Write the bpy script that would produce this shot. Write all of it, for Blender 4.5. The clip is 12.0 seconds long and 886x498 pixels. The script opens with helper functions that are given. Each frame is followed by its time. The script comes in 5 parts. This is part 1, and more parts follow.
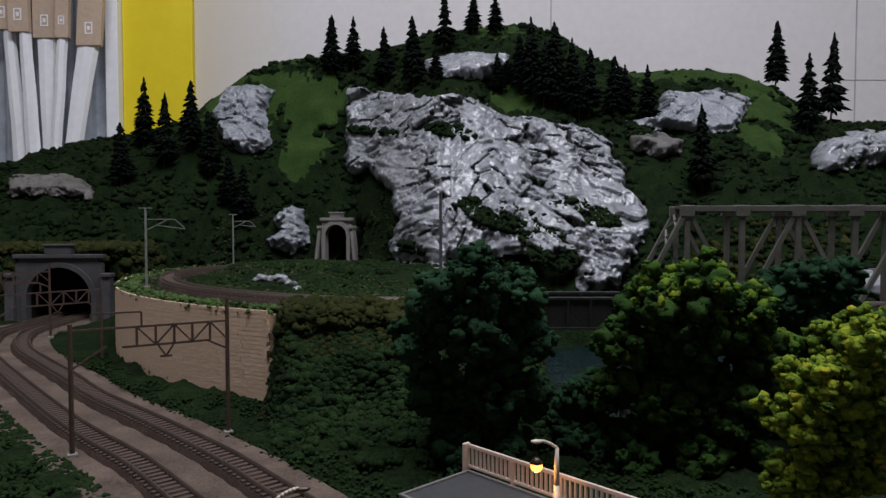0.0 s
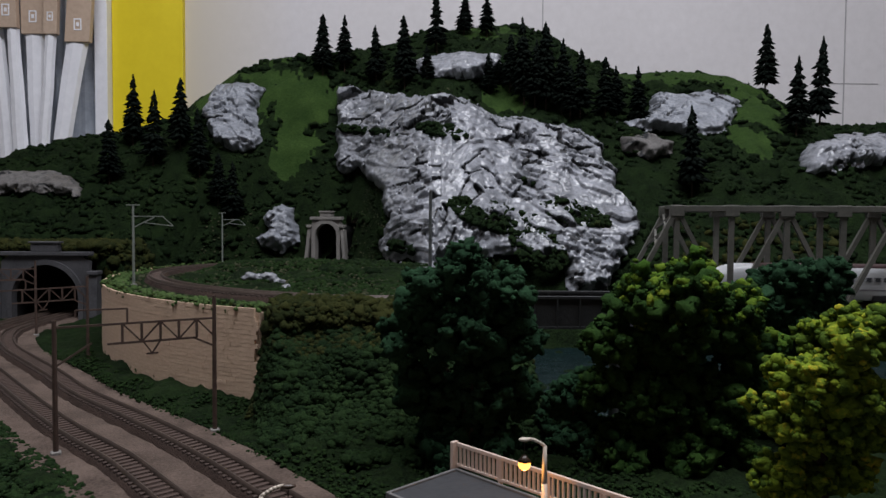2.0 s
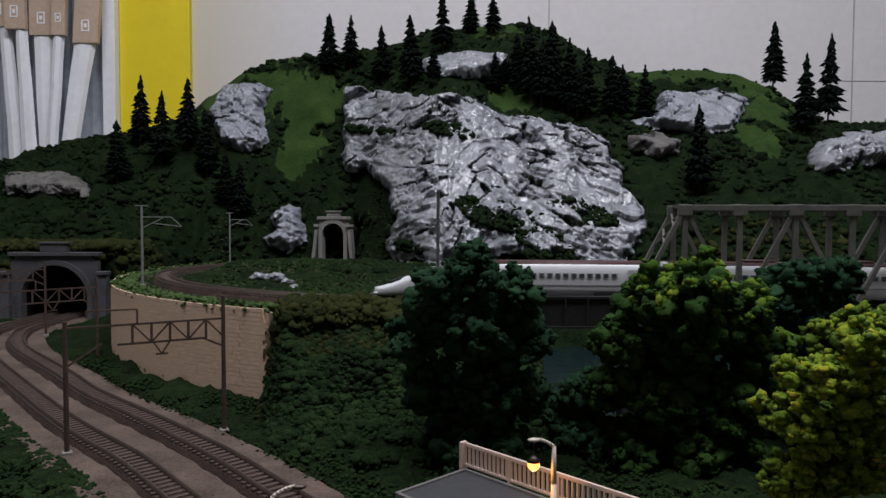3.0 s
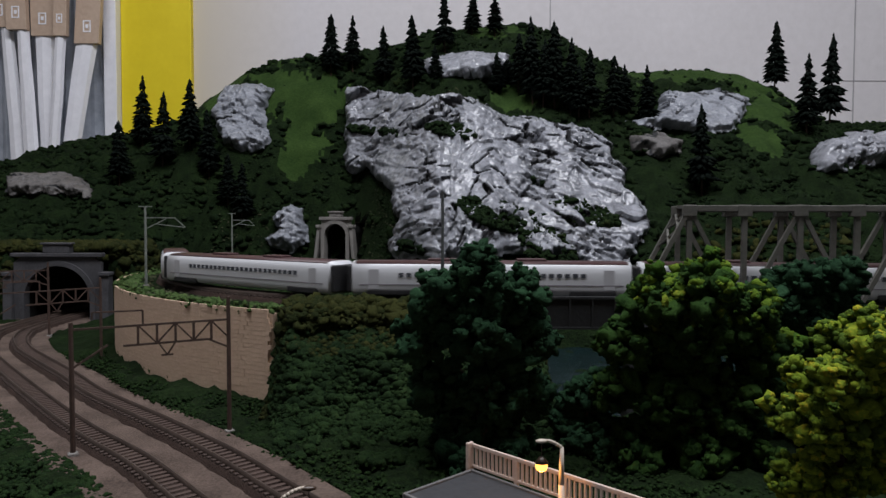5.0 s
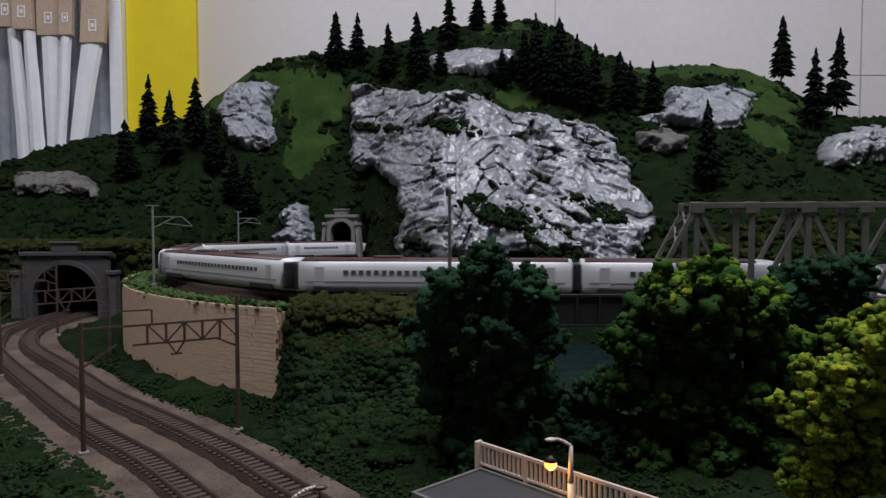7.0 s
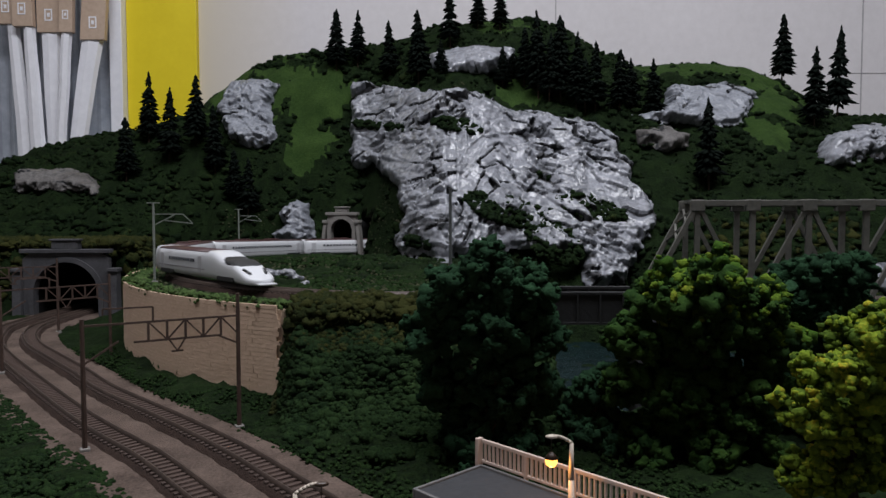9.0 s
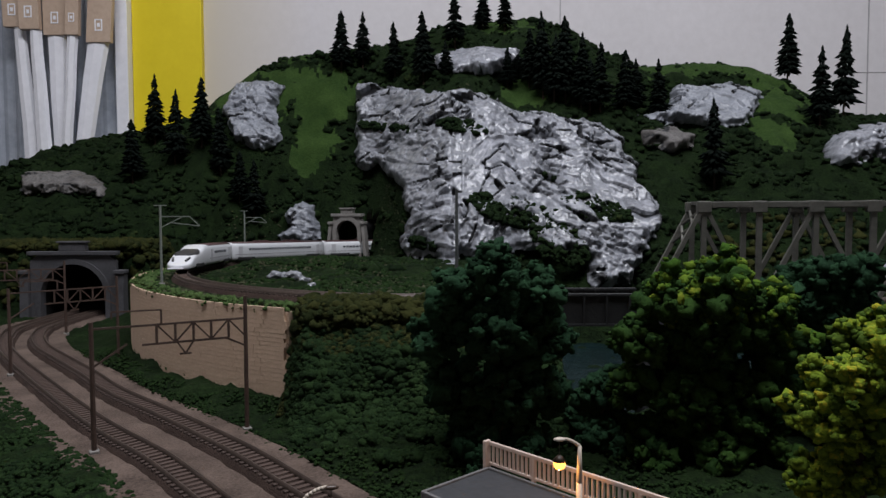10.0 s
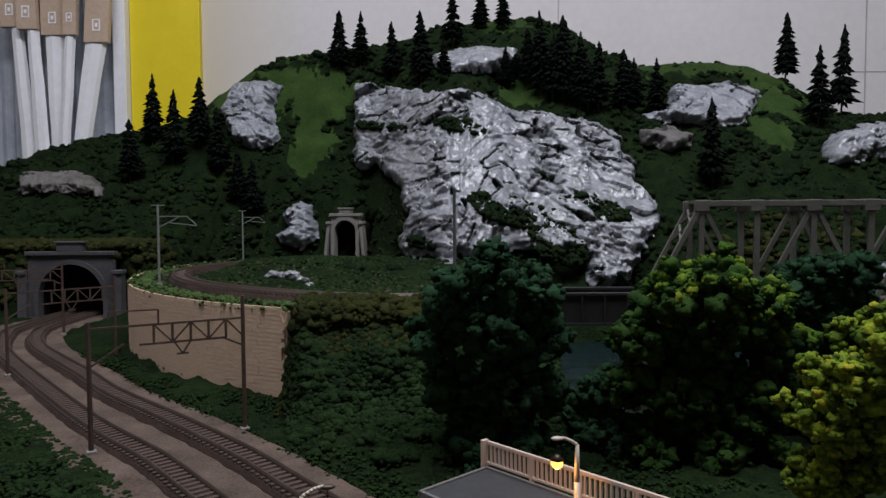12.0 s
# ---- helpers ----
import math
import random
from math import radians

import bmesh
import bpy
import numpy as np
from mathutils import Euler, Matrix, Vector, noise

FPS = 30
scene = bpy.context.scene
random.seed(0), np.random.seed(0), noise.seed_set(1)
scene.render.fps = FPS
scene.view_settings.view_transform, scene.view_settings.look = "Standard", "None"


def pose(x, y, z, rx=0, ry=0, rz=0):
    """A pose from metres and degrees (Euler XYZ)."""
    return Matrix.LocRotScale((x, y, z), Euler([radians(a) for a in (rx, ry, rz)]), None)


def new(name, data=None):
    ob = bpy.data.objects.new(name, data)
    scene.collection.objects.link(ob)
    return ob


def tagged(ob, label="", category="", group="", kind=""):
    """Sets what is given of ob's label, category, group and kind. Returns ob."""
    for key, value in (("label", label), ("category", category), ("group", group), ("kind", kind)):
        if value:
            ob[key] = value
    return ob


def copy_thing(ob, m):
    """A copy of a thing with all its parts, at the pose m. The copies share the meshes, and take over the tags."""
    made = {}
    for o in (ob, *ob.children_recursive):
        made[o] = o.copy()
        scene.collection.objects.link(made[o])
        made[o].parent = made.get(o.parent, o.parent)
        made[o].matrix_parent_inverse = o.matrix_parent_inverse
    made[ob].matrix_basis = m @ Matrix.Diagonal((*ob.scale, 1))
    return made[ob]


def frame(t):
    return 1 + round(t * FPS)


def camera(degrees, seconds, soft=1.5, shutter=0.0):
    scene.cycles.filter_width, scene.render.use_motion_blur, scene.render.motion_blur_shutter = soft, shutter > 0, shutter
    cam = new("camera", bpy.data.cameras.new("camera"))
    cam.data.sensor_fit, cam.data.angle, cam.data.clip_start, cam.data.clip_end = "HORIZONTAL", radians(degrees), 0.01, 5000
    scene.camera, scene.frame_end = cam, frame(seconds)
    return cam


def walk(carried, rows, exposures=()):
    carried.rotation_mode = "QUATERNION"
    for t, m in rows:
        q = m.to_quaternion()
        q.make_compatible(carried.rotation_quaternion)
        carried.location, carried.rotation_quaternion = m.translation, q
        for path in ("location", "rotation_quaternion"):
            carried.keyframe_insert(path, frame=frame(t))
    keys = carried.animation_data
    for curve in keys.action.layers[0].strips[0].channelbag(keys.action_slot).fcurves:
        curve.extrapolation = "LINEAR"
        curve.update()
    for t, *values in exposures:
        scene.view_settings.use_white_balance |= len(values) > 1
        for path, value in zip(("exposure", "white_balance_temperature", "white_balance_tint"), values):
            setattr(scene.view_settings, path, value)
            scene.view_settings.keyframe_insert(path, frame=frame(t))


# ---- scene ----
cam = camera(65.0, 12.0, soft=1.5, shutter=0.25)
walk(cam, [
    (0.0, pose(0.00005, -0.00010, 0.10003, 87.717, 0.002, 0.005)),
    (0.5, pose(0.00108, 0.00040, 0.09920, 87.624, 0.141, 0.156)),
    (1.0, pose(0.00005, 0.00112, 0.09906, 87.651, -0.207, -0.583)),
    (1.5, pose(0.00050, 0.00050, 0.09914, 87.738, -0.112, -0.295)),
    (2.0, pose(0.00072, 0.00113, 0.09871, 87.786, -0.360, -0.736)),
    (2.5, pose(0.00042, -0.00012, 0.10001, 87.875, -0.132, -0.338)),
    (3.0, pose(-0.00008, 0.00082, 0.09930, 87.695, -0.196, -0.230)),
    (5.0, pose(-0.00227, 0.00069, 0.09966, 87.701, -0.144, -0.201)),
    (5.5, pose(-0.00201, 0.00023, 0.10009, 87.584, 0.005, -0.031)),
    (6.0, pose(-0.00253, 0.00014, 0.10048, 87.537, 0.054, 0.153)),
    (6.5, pose(-0.00263, 0.00022, 0.10066, 87.593, 0.052, 0.202)),
    (7.0, pose(-0.00333, 0.00037, 0.10058, 87.406, 0.114, 0.201)),
    (9.0, pose(-0.00362, 0.00013, 0.10038, 87.234, 0.052, 0.215)),
    (9.5, pose(-0.00403, -0.00041, 0.10113, 87.250, 0.163, 0.402)),
    (10.0, pose(-0.00463, -0.00051, 0.10138, 87.259, 0.209, 0.576)),
    (10.5, pose(-0.00434, -0.00111, 0.10133, 87.181, 0.236, 0.690)),
    (11.0, pose(-0.00391, 0.00007, 0.10065, 87.241, 0.272, 0.410)),
    (11.5, pose(-0.00423, 0.00042, 0.10137, 87.291, 0.122, -0.071)),
    (12.0, pose(-0.00413, -0.00007, 0.10106, 87.250, 0.290, 0.468)),
], exposures=((0.0, 0.0), (12.0, 0.0)))

# ---- light: one ceiling lamp of a dim room, and what its walls send back ----
world = bpy.data.worlds.new("room_dark")
world.use_nodes = True
world.node_tree.nodes["Background"].inputs["Color"].default_value = (0.75, 0.85, 1.0, 1)
world.node_tree.nodes["Background"].inputs["Strength"].default_value = 0.09
scene.world = world
lamp_data = bpy.data.lights.new("ceiling_lamp_light", "AREA")
lamp_data.shape, lamp_data.size, lamp_data.size_y, lamp_data.energy = "RECTANGLE", 1.6, 0.5, 37.0
lamp_data.color = (0.950, 0.965, 1.03)
ceiling_light = new("ceiling_lamp_light", lamp_data)
ceiling_light.matrix_world = pose(0.12, 0.14, 1.52, 0, 0, 0)

# ---- the line on which the train runs ----
CAR = 0.158  # length over couplers
RAIL = 0.057  # top of the upper rails


def build_path(step=0.002):
    """The upper line: in from the side on a straight, round the loop, up to the tunnel and on into the hill."""
    pts, head = [np.array([2.3, 0.345])], math.pi
    while pts[-1][0] > -0.0289:
        x = pts[-1][0]
        aim = math.pi - (0.12 if 0.07 < x < 0.45 else 0.0)
        head += max(-step / 0.5, min(step / 0.5, aim - head))
        pts.append(pts[-1] + step * np.array([math.cos(head), math.sin(head)]))
    while len(pts) < 2400:
        turn = math.pi - head
        radius = 0.1127 if turn < 0.418 else 0.28 if turn < math.pi else 1e9
        head -= step / radius
        pts.append(pts[-1] + step * np.array([math.cos(head), math.sin(head)]))
    return np.array(pts)


PATH_STEP = 0.002
LINE = build_path()


def line_at(s):
    """Plan position on the upper line, s metres from its start."""
    u = np.clip(s / PATH_STEP, 0, len(LINE) - 1.001)
    i = int(u)
    return LINE[i] + (u - i) * (LINE[i + 1] - LINE[i])


def line_z(s):
    """The line falls gently behind the loop."""
    return RAIL - 0.0067 * min(1.0, max(0.0, (s - 2.62) / 0.33))

# ---- numeric helpers ----
def lattice(ix, iy, iz, seed):
    h = (ix * 374761393 + iy * 668265263 + iz * 2147483647 + seed * 1274126177) & 0xFFFFFFFF
    h = ((h ^ (h >> 13)) * 1274126177) & 0xFFFFFFFF
    return ((h ^ (h >> 16)) & 0xFFFF) / 32767.5 - 1.0


def vnoise(x, y, z=0.0, seed=0):
    """Smooth value noise, -1 to 1, on numpy arrays."""
    x, y, z = np.broadcast_arrays(np.asarray(x, float), np.asarray(y, float), np.asarray(z, float))
    ix, iy, iz = (np.floor(a).astype(np.int64) for a in (x, y, z))
    fx, fy, fz = x - ix, y - iy, z - iz
    fx, fy, fz = (f * f * (3 - 2 * f) for f in (fx, fy, fz))
    out = 0
    for a in (0, 1):
        for b in (0, 1):
            for c in (0, 1):
                wgt = (fx if a else 1 - fx) * (fy if b else 1 - fy) * (fz if c else 1 - fz)
                out = out + wgt * lattice(ix + a, iy + b, iz + c, seed)
    return out


def fbm(x, y, z=0.0, octaves=4, seed=0, gain=0.5):
    total, amp = 0.0, 1.0
    for o in range(octaves):
        total = total + amp * vnoise(x * 2 ** o, y * 2 ** o, z * 2 ** o, seed + 7 * o)
        amp *= gain
    return total


def worley(u, v, seed):
    """Broken blocks: distances to the nearest and second block centre, its three random values and the offset from it."""
    iu, iv = np.floor(u).astype(np.int64), np.floor(v).astype(np.int64)
    f1, f2 = np.full(u.shape, 9.0), np.full(u.shape, 9.0)
    vals = [np.zeros(u.shape) for _ in range(5)]
    for a in (-1, 0, 1):
        for b in (-1, 0, 1):
            ju, jv = iu + a, iv + b
            du = u - (ju + 0.5 + 0.45 * lattice(ju, jv, 0, seed))
            dv = v - (jv + 0.5 + 0.45 * lattice(ju, jv, 1, seed))
            d = np.hypot(du, dv)
            first = d < f1
            f2 = np.where(first, f1, np.minimum(f2, d))
            f1 = np.where(first, d, f1)
            for k, q in enumerate((lattice(ju, jv, 2, seed), lattice(ju, jv, 3, seed), lattice(ju, jv, 4, seed), du, dv)):
                vals[k] = np.where(first, q, vals[k])
    return f1, f2, vals


def sm(a, b, v):
    t = np.clip((np.asarray(v, float) - a) / (b - a), 0, 1)
    return t * t * (3 - 2 * t)


# ---- materials ----
def node(tree, kind, **values):
    n = tree.nodes.new(kind)
    for key, value in values.items():
        n.inputs[key.replace("_", " ")].default_value = value
    return n


def material(name, dark, light, rough=0.7, grain=300.0, coarse=40.0, bump=0.3, metal=0.0, coord="Object", bump_dist=0.001, spread=(0.35, 0.65), spec=0.5, per_island=0.0, per_object=0.0, third=None):
    """A surface whose colour wanders between two tones at two scales, with fine relief."""
    m = bpy.data.materials.new(name)
    m.use_nodes = True
    t = m.node_tree
    bsdf = t.nodes["Principled BSDF"]
    bsdf.inputs["Roughness"].default_value, bsdf.inputs["Metallic"].default_value = rough, metal
    bsdf.inputs["Specular IOR Level"].default_value = spec
    tc = t.nodes.new("ShaderNodeTexCoord")
    n1 = node(t, "ShaderNodeTexNoise", Scale=coarse, Detail=5.0, Roughness=0.6)
    n2 = node(t, "ShaderNodeTexNoise", Scale=grain, Detail=4.0, Roughness=0.65)
    t.links.new(tc.outputs[coord], n1.inputs["Vector"])
    t.links.new(tc.outputs[coord], n2.inputs["Vector"])
    add = t.nodes.new("ShaderNodeMath")
    add.operation = "ADD"
    t.links.new(n1.outputs["Fac"], add.inputs[0])
    t.links.new(n2.outputs["Fac"], add.inputs[1])
    half = t.nodes.new("ShaderNodeMath")
    half.operation, half.inputs[1].default_value = "MULTIPLY", 0.5
    t.links.new(add.outputs[0], half.inputs[0])
    last = half.outputs[0]
    for on, socket, kind in ((per_island, "Random Per Island", "ShaderNodeNewGeometry"), (per_object, "Random", "ShaderNodeObjectInfo")):
        if on:
            src = t.nodes.new(kind)
            ma = t.nodes.new("ShaderNodeMath")
            ma.operation, ma.inputs[1].default_value, ma.inputs[2].default_value = "MULTIPLY_ADD", on, -on / 2
            t.links.new(src.outputs[socket], ma.inputs[0])
            plus = t.nodes.new("ShaderNodeMath")
            plus.operation = "ADD"
            t.links.new(last, plus.inputs[0])
            t.links.new(ma.outputs[0], plus.inputs[1])
            last = plus.outputs[0]
    ramp = t.nodes.new("ShaderNodeValToRGB")
    ramp.color_ramp.elements[0].position, ramp.color_ramp.elements[1].position = spread
    ramp.color_ramp.elements[0].color, ramp.color_ramp.elements[1].color = (*dark, 1), (*light, 1)
    if third:
        e = ramp.color_ramp.elements.new(min(0.99, spread[1] + 0.12))
        e.color = (*third, 1)
    t.links.new(last, ramp.inputs["Fac"])
    t.links.new(ramp.outputs["Color"], bsdf.inputs["Base Color"])
    if bump:
        b = node(t, "ShaderNodeBump", Strength=bump, Distance=bump_dist)
        t.links.new(n2.outputs["Fac"], b.inputs["Height"])
        t.links.new(b.outputs["Normal"], bsdf.inputs["Normal"])
    return m


def spill_board(name, pale, spill, x0, x1):
    """Painted board with yellow light spill coloured in towards one end, between x0 and x1."""
    m = material(name, pale[0], pale[1], 0.7, 60, 2.0, 0.05)
    t = m.node_tree
    bsdf = t.nodes["Principled BSDF"]
    own = bsdf.inputs["Base Color"].links[0].from_socket
    tc = t.nodes.new("ShaderNodeTexCoord")
    xyz = t.nodes.new("ShaderNodeSeparateXYZ")
    t.links.new(tc.outputs["Object"], xyz.inputs[0])
    fade = node(t, "ShaderNodeMapRange", From_Min=x0, From_Max=x1)
    t.links.new(xyz.outputs["X"], fade.inputs["Value"])
    mix = t.nodes.new("ShaderNodeMixRGB")
    mix.inputs[1].default_value = (*spill, 1)
    t.links.new(fade.outputs["Result"], mix.inputs[0])
    t.links.new(own, mix.inputs[2])
    t.links.new(mix.outputs[0], bsdf.inputs["Base Color"])
    return m


def glow(name, colour, strength):
    m = bpy.data.materials.new(name)
    m.use_nodes = True
    bsdf = m.node_tree.nodes["Principled BSDF"]
    bsdf.inputs["Base Color"].default_value = (*colour, 1)
    bsdf.inputs["Emission Color"].default_value = (*colour, 1)
    bsdf.inputs["Emission Strength"].default_value = strength
    return m


TURF = material("dark_turf", (0.0032, 0.0072, 0.0026), (0.0125, 0.0250, 0.0072), 0.95, 420, 55, 1.0, spec=0.08, bump_dist=0.003, spread=(0.38, 0.64))
LAWN = material("light_lawn", (0.012, 0.028, 0.0066), (0.038, 0.070, 0.0165), 0.95, 420, 26, 0.9, spec=0.1, bump_dist=0.002)
TUFT = material("foam_tufts", (0.0042, 0.0098, 0.0034), (0.0092, 0.0188, 0.0056), 0.95, 700, 10, 0.9, spec=0.08, per_island=0.25, third=(0.040, 0.052, 0.016))
GRASS = material("meadow_green_foam", (0.0060, 0.0150, 0.0042), (0.0150, 0.0310, 0.0085), 0.95, 900, 14, 0.9, spec=0.08, per_island=0.15)
SWARD = material("wall_top_green_foam", (0.024, 0.048, 0.014), (0.066, 0.104, 0.034), 0.95, 900, 22, 0.9, spec=0.08, per_island=0.2)
VERGE = material("pale_olive_scatter", (0.022, 0.027, 0.013), (0.062, 0.066, 0.038), 0.95, 900, 22, 0.9, spec=0.08, per_island=0.25)
BANK = material("bank_green_foam", (0.0052, 0.0130, 0.0044), (0.0158, 0.0325, 0.0100), 0.95, 900, 16, 0.9, spec=0.08, per_island=0.2, third=(0.034, 0.042, 0.014))
OLIVE = material("olive_tufts", (0.011, 0.0160, 0.0046), (0.030, 0.0320, 0.0085), 0.95, 700, 14, 0.9, spec=0.08, per_island=0.25)
ROCK = material("grey_plaster_rock", (0.098, 0.104, 0.116), (0.300, 0.310, 0.345), 0.27, 130, 38, 0.55, spec=0.8, bump_dist=0.0018, spread=(0.34, 0.62))
# near-black rock tone that paints the shade inside crevices
CREVICE = material("shade_in_rock_crevices", (0.012, 0.013, 0.014), (0.045, 0.045, 0.05), 0.8, 400, 60, 0.5)
ROCK_BLUE = material("bluish_plaster_rock", (0.115, 0.124, 0.142), (0.285, 0.30, 0.34), 0.40, 260, 34, 0.6, spec=0.6, bump_dist=0.0015)
ROCK_BROWN = material("brownish_rock", (0.045, 0.0405, 0.03825), (0.153, 0.144, 0.1395), 0.6, 350, 60, 0.9, bump_dist=0.0015)
CONIFER = material("dark_needles", (0.0030, 0.0050, 0.0042), (0.0080, 0.0122, 0.0090), 0.95, 900, 60, 0.6, spec=0.05, per_island=0.1)
BARK = material("bark", (0.02, 0.014, 0.01), (0.06, 0.042, 0.03), 0.9, 600, 80, 0.8, spec=0.1)
LEAF_DARK = material("dark_green_foam", (0.0058, 0.0180, 0.0086), (0.0215, 0.0560, 0.0260), 0.95, 900, 30, 0.8, spec=0.08, per_island=0.15)
LEAF_MID = material("mid_green_foam", (0.0085, 0.0250, 0.0070), (0.0290, 0.0640, 0.0125), 0.95, 900, 30, 0.8, spec=0.08, per_island=0.2, third=(0.066, 0.105, 0.016))
# brighter yellowish foam that paints the light on a tree top
LEAF_LIT_TIP = material("yellowish_lit_foam_tips", (0.032, 0.075, 0.0095), (0.095, 0.150, 0.0155), 0.95, 900, 30, 0.8, spec=0.08, per_island=0.35, third=(0.21, 0.22, 0.024))
LEAF_YELLOW = material("yellow_green_foam", (0.044, 0.078, 0.0115), (0.160, 0.225, 0.0200), 0.95, 900, 30, 0.8, spec=0.08, per_island=0.4, third=(0.40, 0.31, 0.026))
CONCRETE = material("portal_concrete", (0.026, 0.026, 0.030), (0.070, 0.069, 0.076), 0.8, 700, 45, 0.5)
PALE_CONCRETE = material("pale_concrete", (0.144, 0.135, 0.126), (0.24, 0.225, 0.21), 0.8, 700, 60, 0.5)
BALLAST = material("ballast", (0.018, 0.0112, 0.0088), (0.054, 0.034, 0.027), 0.95, 1500, 50, 1.0, spec=0.2)
GRAVEL = material("pale_gravel_edge", (0.052, 0.037, 0.030), (0.140, 0.102, 0.084), 0.95, 900, 38, 1.0, spec=0.2, spread=(0.38, 0.62))
SLEEPER = material("sleepers", (0.026, 0.0155, 0.0118), (0.068, 0.042, 0.033), 0.85, 800, 90, 0.4)
RAILM = material("rusty_rail", (0.035, 0.0238, 0.0189), (0.077, 0.0532, 0.042), 0.55, 600, 70, 0.2, metal=0.25)
WALLSTONE = material("tan_stone", (0.52, 0.365, 0.258), (0.69, 0.510, 0.375), 0.85, 700, 24, 0.6, per_object=0.05)
MORTAR = material("tan_mortar", (0.48, 0.335, 0.235), (0.62, 0.455, 0.335), 0.9, 900, 40, 0.5)
STEEL_GREY = material("grey_green_paint", (0.072, 0.072, 0.062), (0.122, 0.118, 0.104), 0.6, 500, 60, 0.2)
STEEL_DARK = material("dark_grey_deck", (0.007, 0.0078, 0.0085), (0.017, 0.018, 0.019), 0.6, 500, 60, 0.2)
RUST_POLE = material("brown_pole_paint", (0.034, 0.019, 0.014), (0.080, 0.047, 0.035), 0.7, 500, 90, 0.2)
POLE_GREY = material("grey_pole_paint", (0.12, 0.135, 0.12), (0.22, 0.24, 0.215), 0.6, 500, 90, 0.2)
POLE_DULL = material("dull_grey_pole_paint", (0.050, 0.056, 0.056), (0.10, 0.11, 0.11), 0.6, 500, 90, 0.2)
TRAIN_WHITE = material("white_train_paint", (0.57, 0.58, 0.605), (0.63, 0.64, 0.665), 0.30, 40, 12, 0.0)
TRAIN_ROOF = material("maroon_roof", (0.040, 0.0150, 0.0160), (0.062, 0.0240, 0.0250), 0.5, 200, 30, 0.05)
TRAIN_GLASS = material("smoked_train_windows", (0.045, 0.05, 0.06), (0.09, 0.095, 0.11), 0.2, 60, 20, 0.0)
TRAIN_DARK = material("black_underframe", (0.008, 0.008, 0.009), (0.025, 0.025, 0.027), 0.6, 400, 60, 0.2)
TRAIN_LINE = material("grey_waist_line", (0.16, 0.15, 0.17), (0.26, 0.24, 0.27), 0.4, 100, 30, 0.0)
ROOM_PAINT = material("off_white_board", (0.60, 0.575, 0.585), (0.68, 0.655, 0.67), 0.7, 60, 2.0, 0.05)
# warm spill from the yellow board is mixed into the wall colour
BACK_BOARD = spill_board("off_white_board_with_spill", ((0.60, 0.575, 0.585), (0.68, 0.655, 0.67)), (0.60, 0.545, 0.455), -0.46, -0.27)
BEIGE_PAINT = material("beige_board", (0.52, 0.46, 0.37), (0.60, 0.54, 0.45), 0.7, 60, 2.0, 0.05)
YELLOW = material("yellow_board", (0.72, 0.56, 0.005), (0.80, 0.64, 0.012), 0.55, 40, 3.0, 0.03)
PLASTER_CEIL = material("ceiling_paint", (0.62, 0.62, 0.62), (0.70, 0.70, 0.70), 0.8, 50, 3, 0.05)
FLOOR_WOOD = material("floor_boards", (0.16, 0.10, 0.06), (0.26, 0.17, 0.10), 0.5, 30, 4, 0.1)
SEAM = material("grey_seam", (0.30, 0.29, 0.30), (0.42, 0.41, 0.42), 0.8, 80, 8, 0.0)
CARD = material("tan_card", (0.418, 0.308, 0.231), (0.528, 0.4015, 0.308), 0.6, 120, 12, 0.1)
PAPER = material("white_paper", (0.7392, 0.7392, 0.784), (0.8512, 0.8512, 0.896), 0.5, 90, 8, 0.1)
FILM_GREY = material("blue_grey_plastic", (0.28, 0.31, 0.36), (0.45, 0.48, 0.54), 0.3, 60, 9, 0.2)
PLATFORM_GREY = material("platform_grey", (0.0225, 0.0235, 0.0270), (0.0390, 0.0402, 0.0450), 0.6, 400, 40, 0.2)
PLATFORM_EDGE = material("platform_edge", (0.095, 0.092, 0.092), (0.135, 0.132, 0.132), 0.7, 400, 50, 0.2)
FENCE_CREAM = material("cream_fence", (0.46, 0.36, 0.31), (0.58, 0.47, 0.41), 0.6, 300, 50, 0.1)
LAMP_POST = material("lamp_post_plastic", (0.42, 0.36, 0.30), (0.55, 0.48, 0.40), 0.35, 300, 50, 0.1)
HOOD = material("brown_hood", (0.03, 0.018, 0.012), (0.06, 0.035, 0.022), 0.4, 300, 50, 0.1)
BULB = glow("warm_bulb", (1.0, 0.42, 0.08), 3.2)
TABLE_WOOD = material("plywood", (0.30, 0.21, 0.13), (0.42, 0.31, 0.20), 0.7, 60, 6, 0.1)
# near black, so the shade of the tunnel mouths is in the colour
TUNNEL_BLACK = material("darkened_tunnel_lining", (0.006, 0.006, 0.006), (0.015, 0.015, 0.015), 0.95, 200, 30, 0.2, spec=0.05)
WATER = material("dark_stream", (0.0025, 0.0065, 0.0075), (0.0085, 0.020, 0.022), 0.12, 260, 60, 0.8, bump_dist=0.002, spec=0.3)


# ---- mesh helpers ----
def mesh_of(name, bm, mat, smooth=False):
    me = bpy.data.meshes.new(name)
    bm.to_mesh(me)
    bm.free()
    me.materials.append(mat)
    if smooth:
        me.polygons.foreach_set("use_smooth", [True] * len(me.polygons))
    return me


def part(name, bm, mat, parent, label="", smooth=False):
    """Links a bmesh as one mesh object under a thing or a part."""
    ob = new(name, mesh_of(name, bm, mat, smooth))
    ob.parent = parent
    return tagged(ob, label) if label else ob


def shared(name, me, parent, m=None):
    ob = new(name, me)
    ob.parent = parent
    if m is not None:
        ob.matrix_basis = m
    return ob


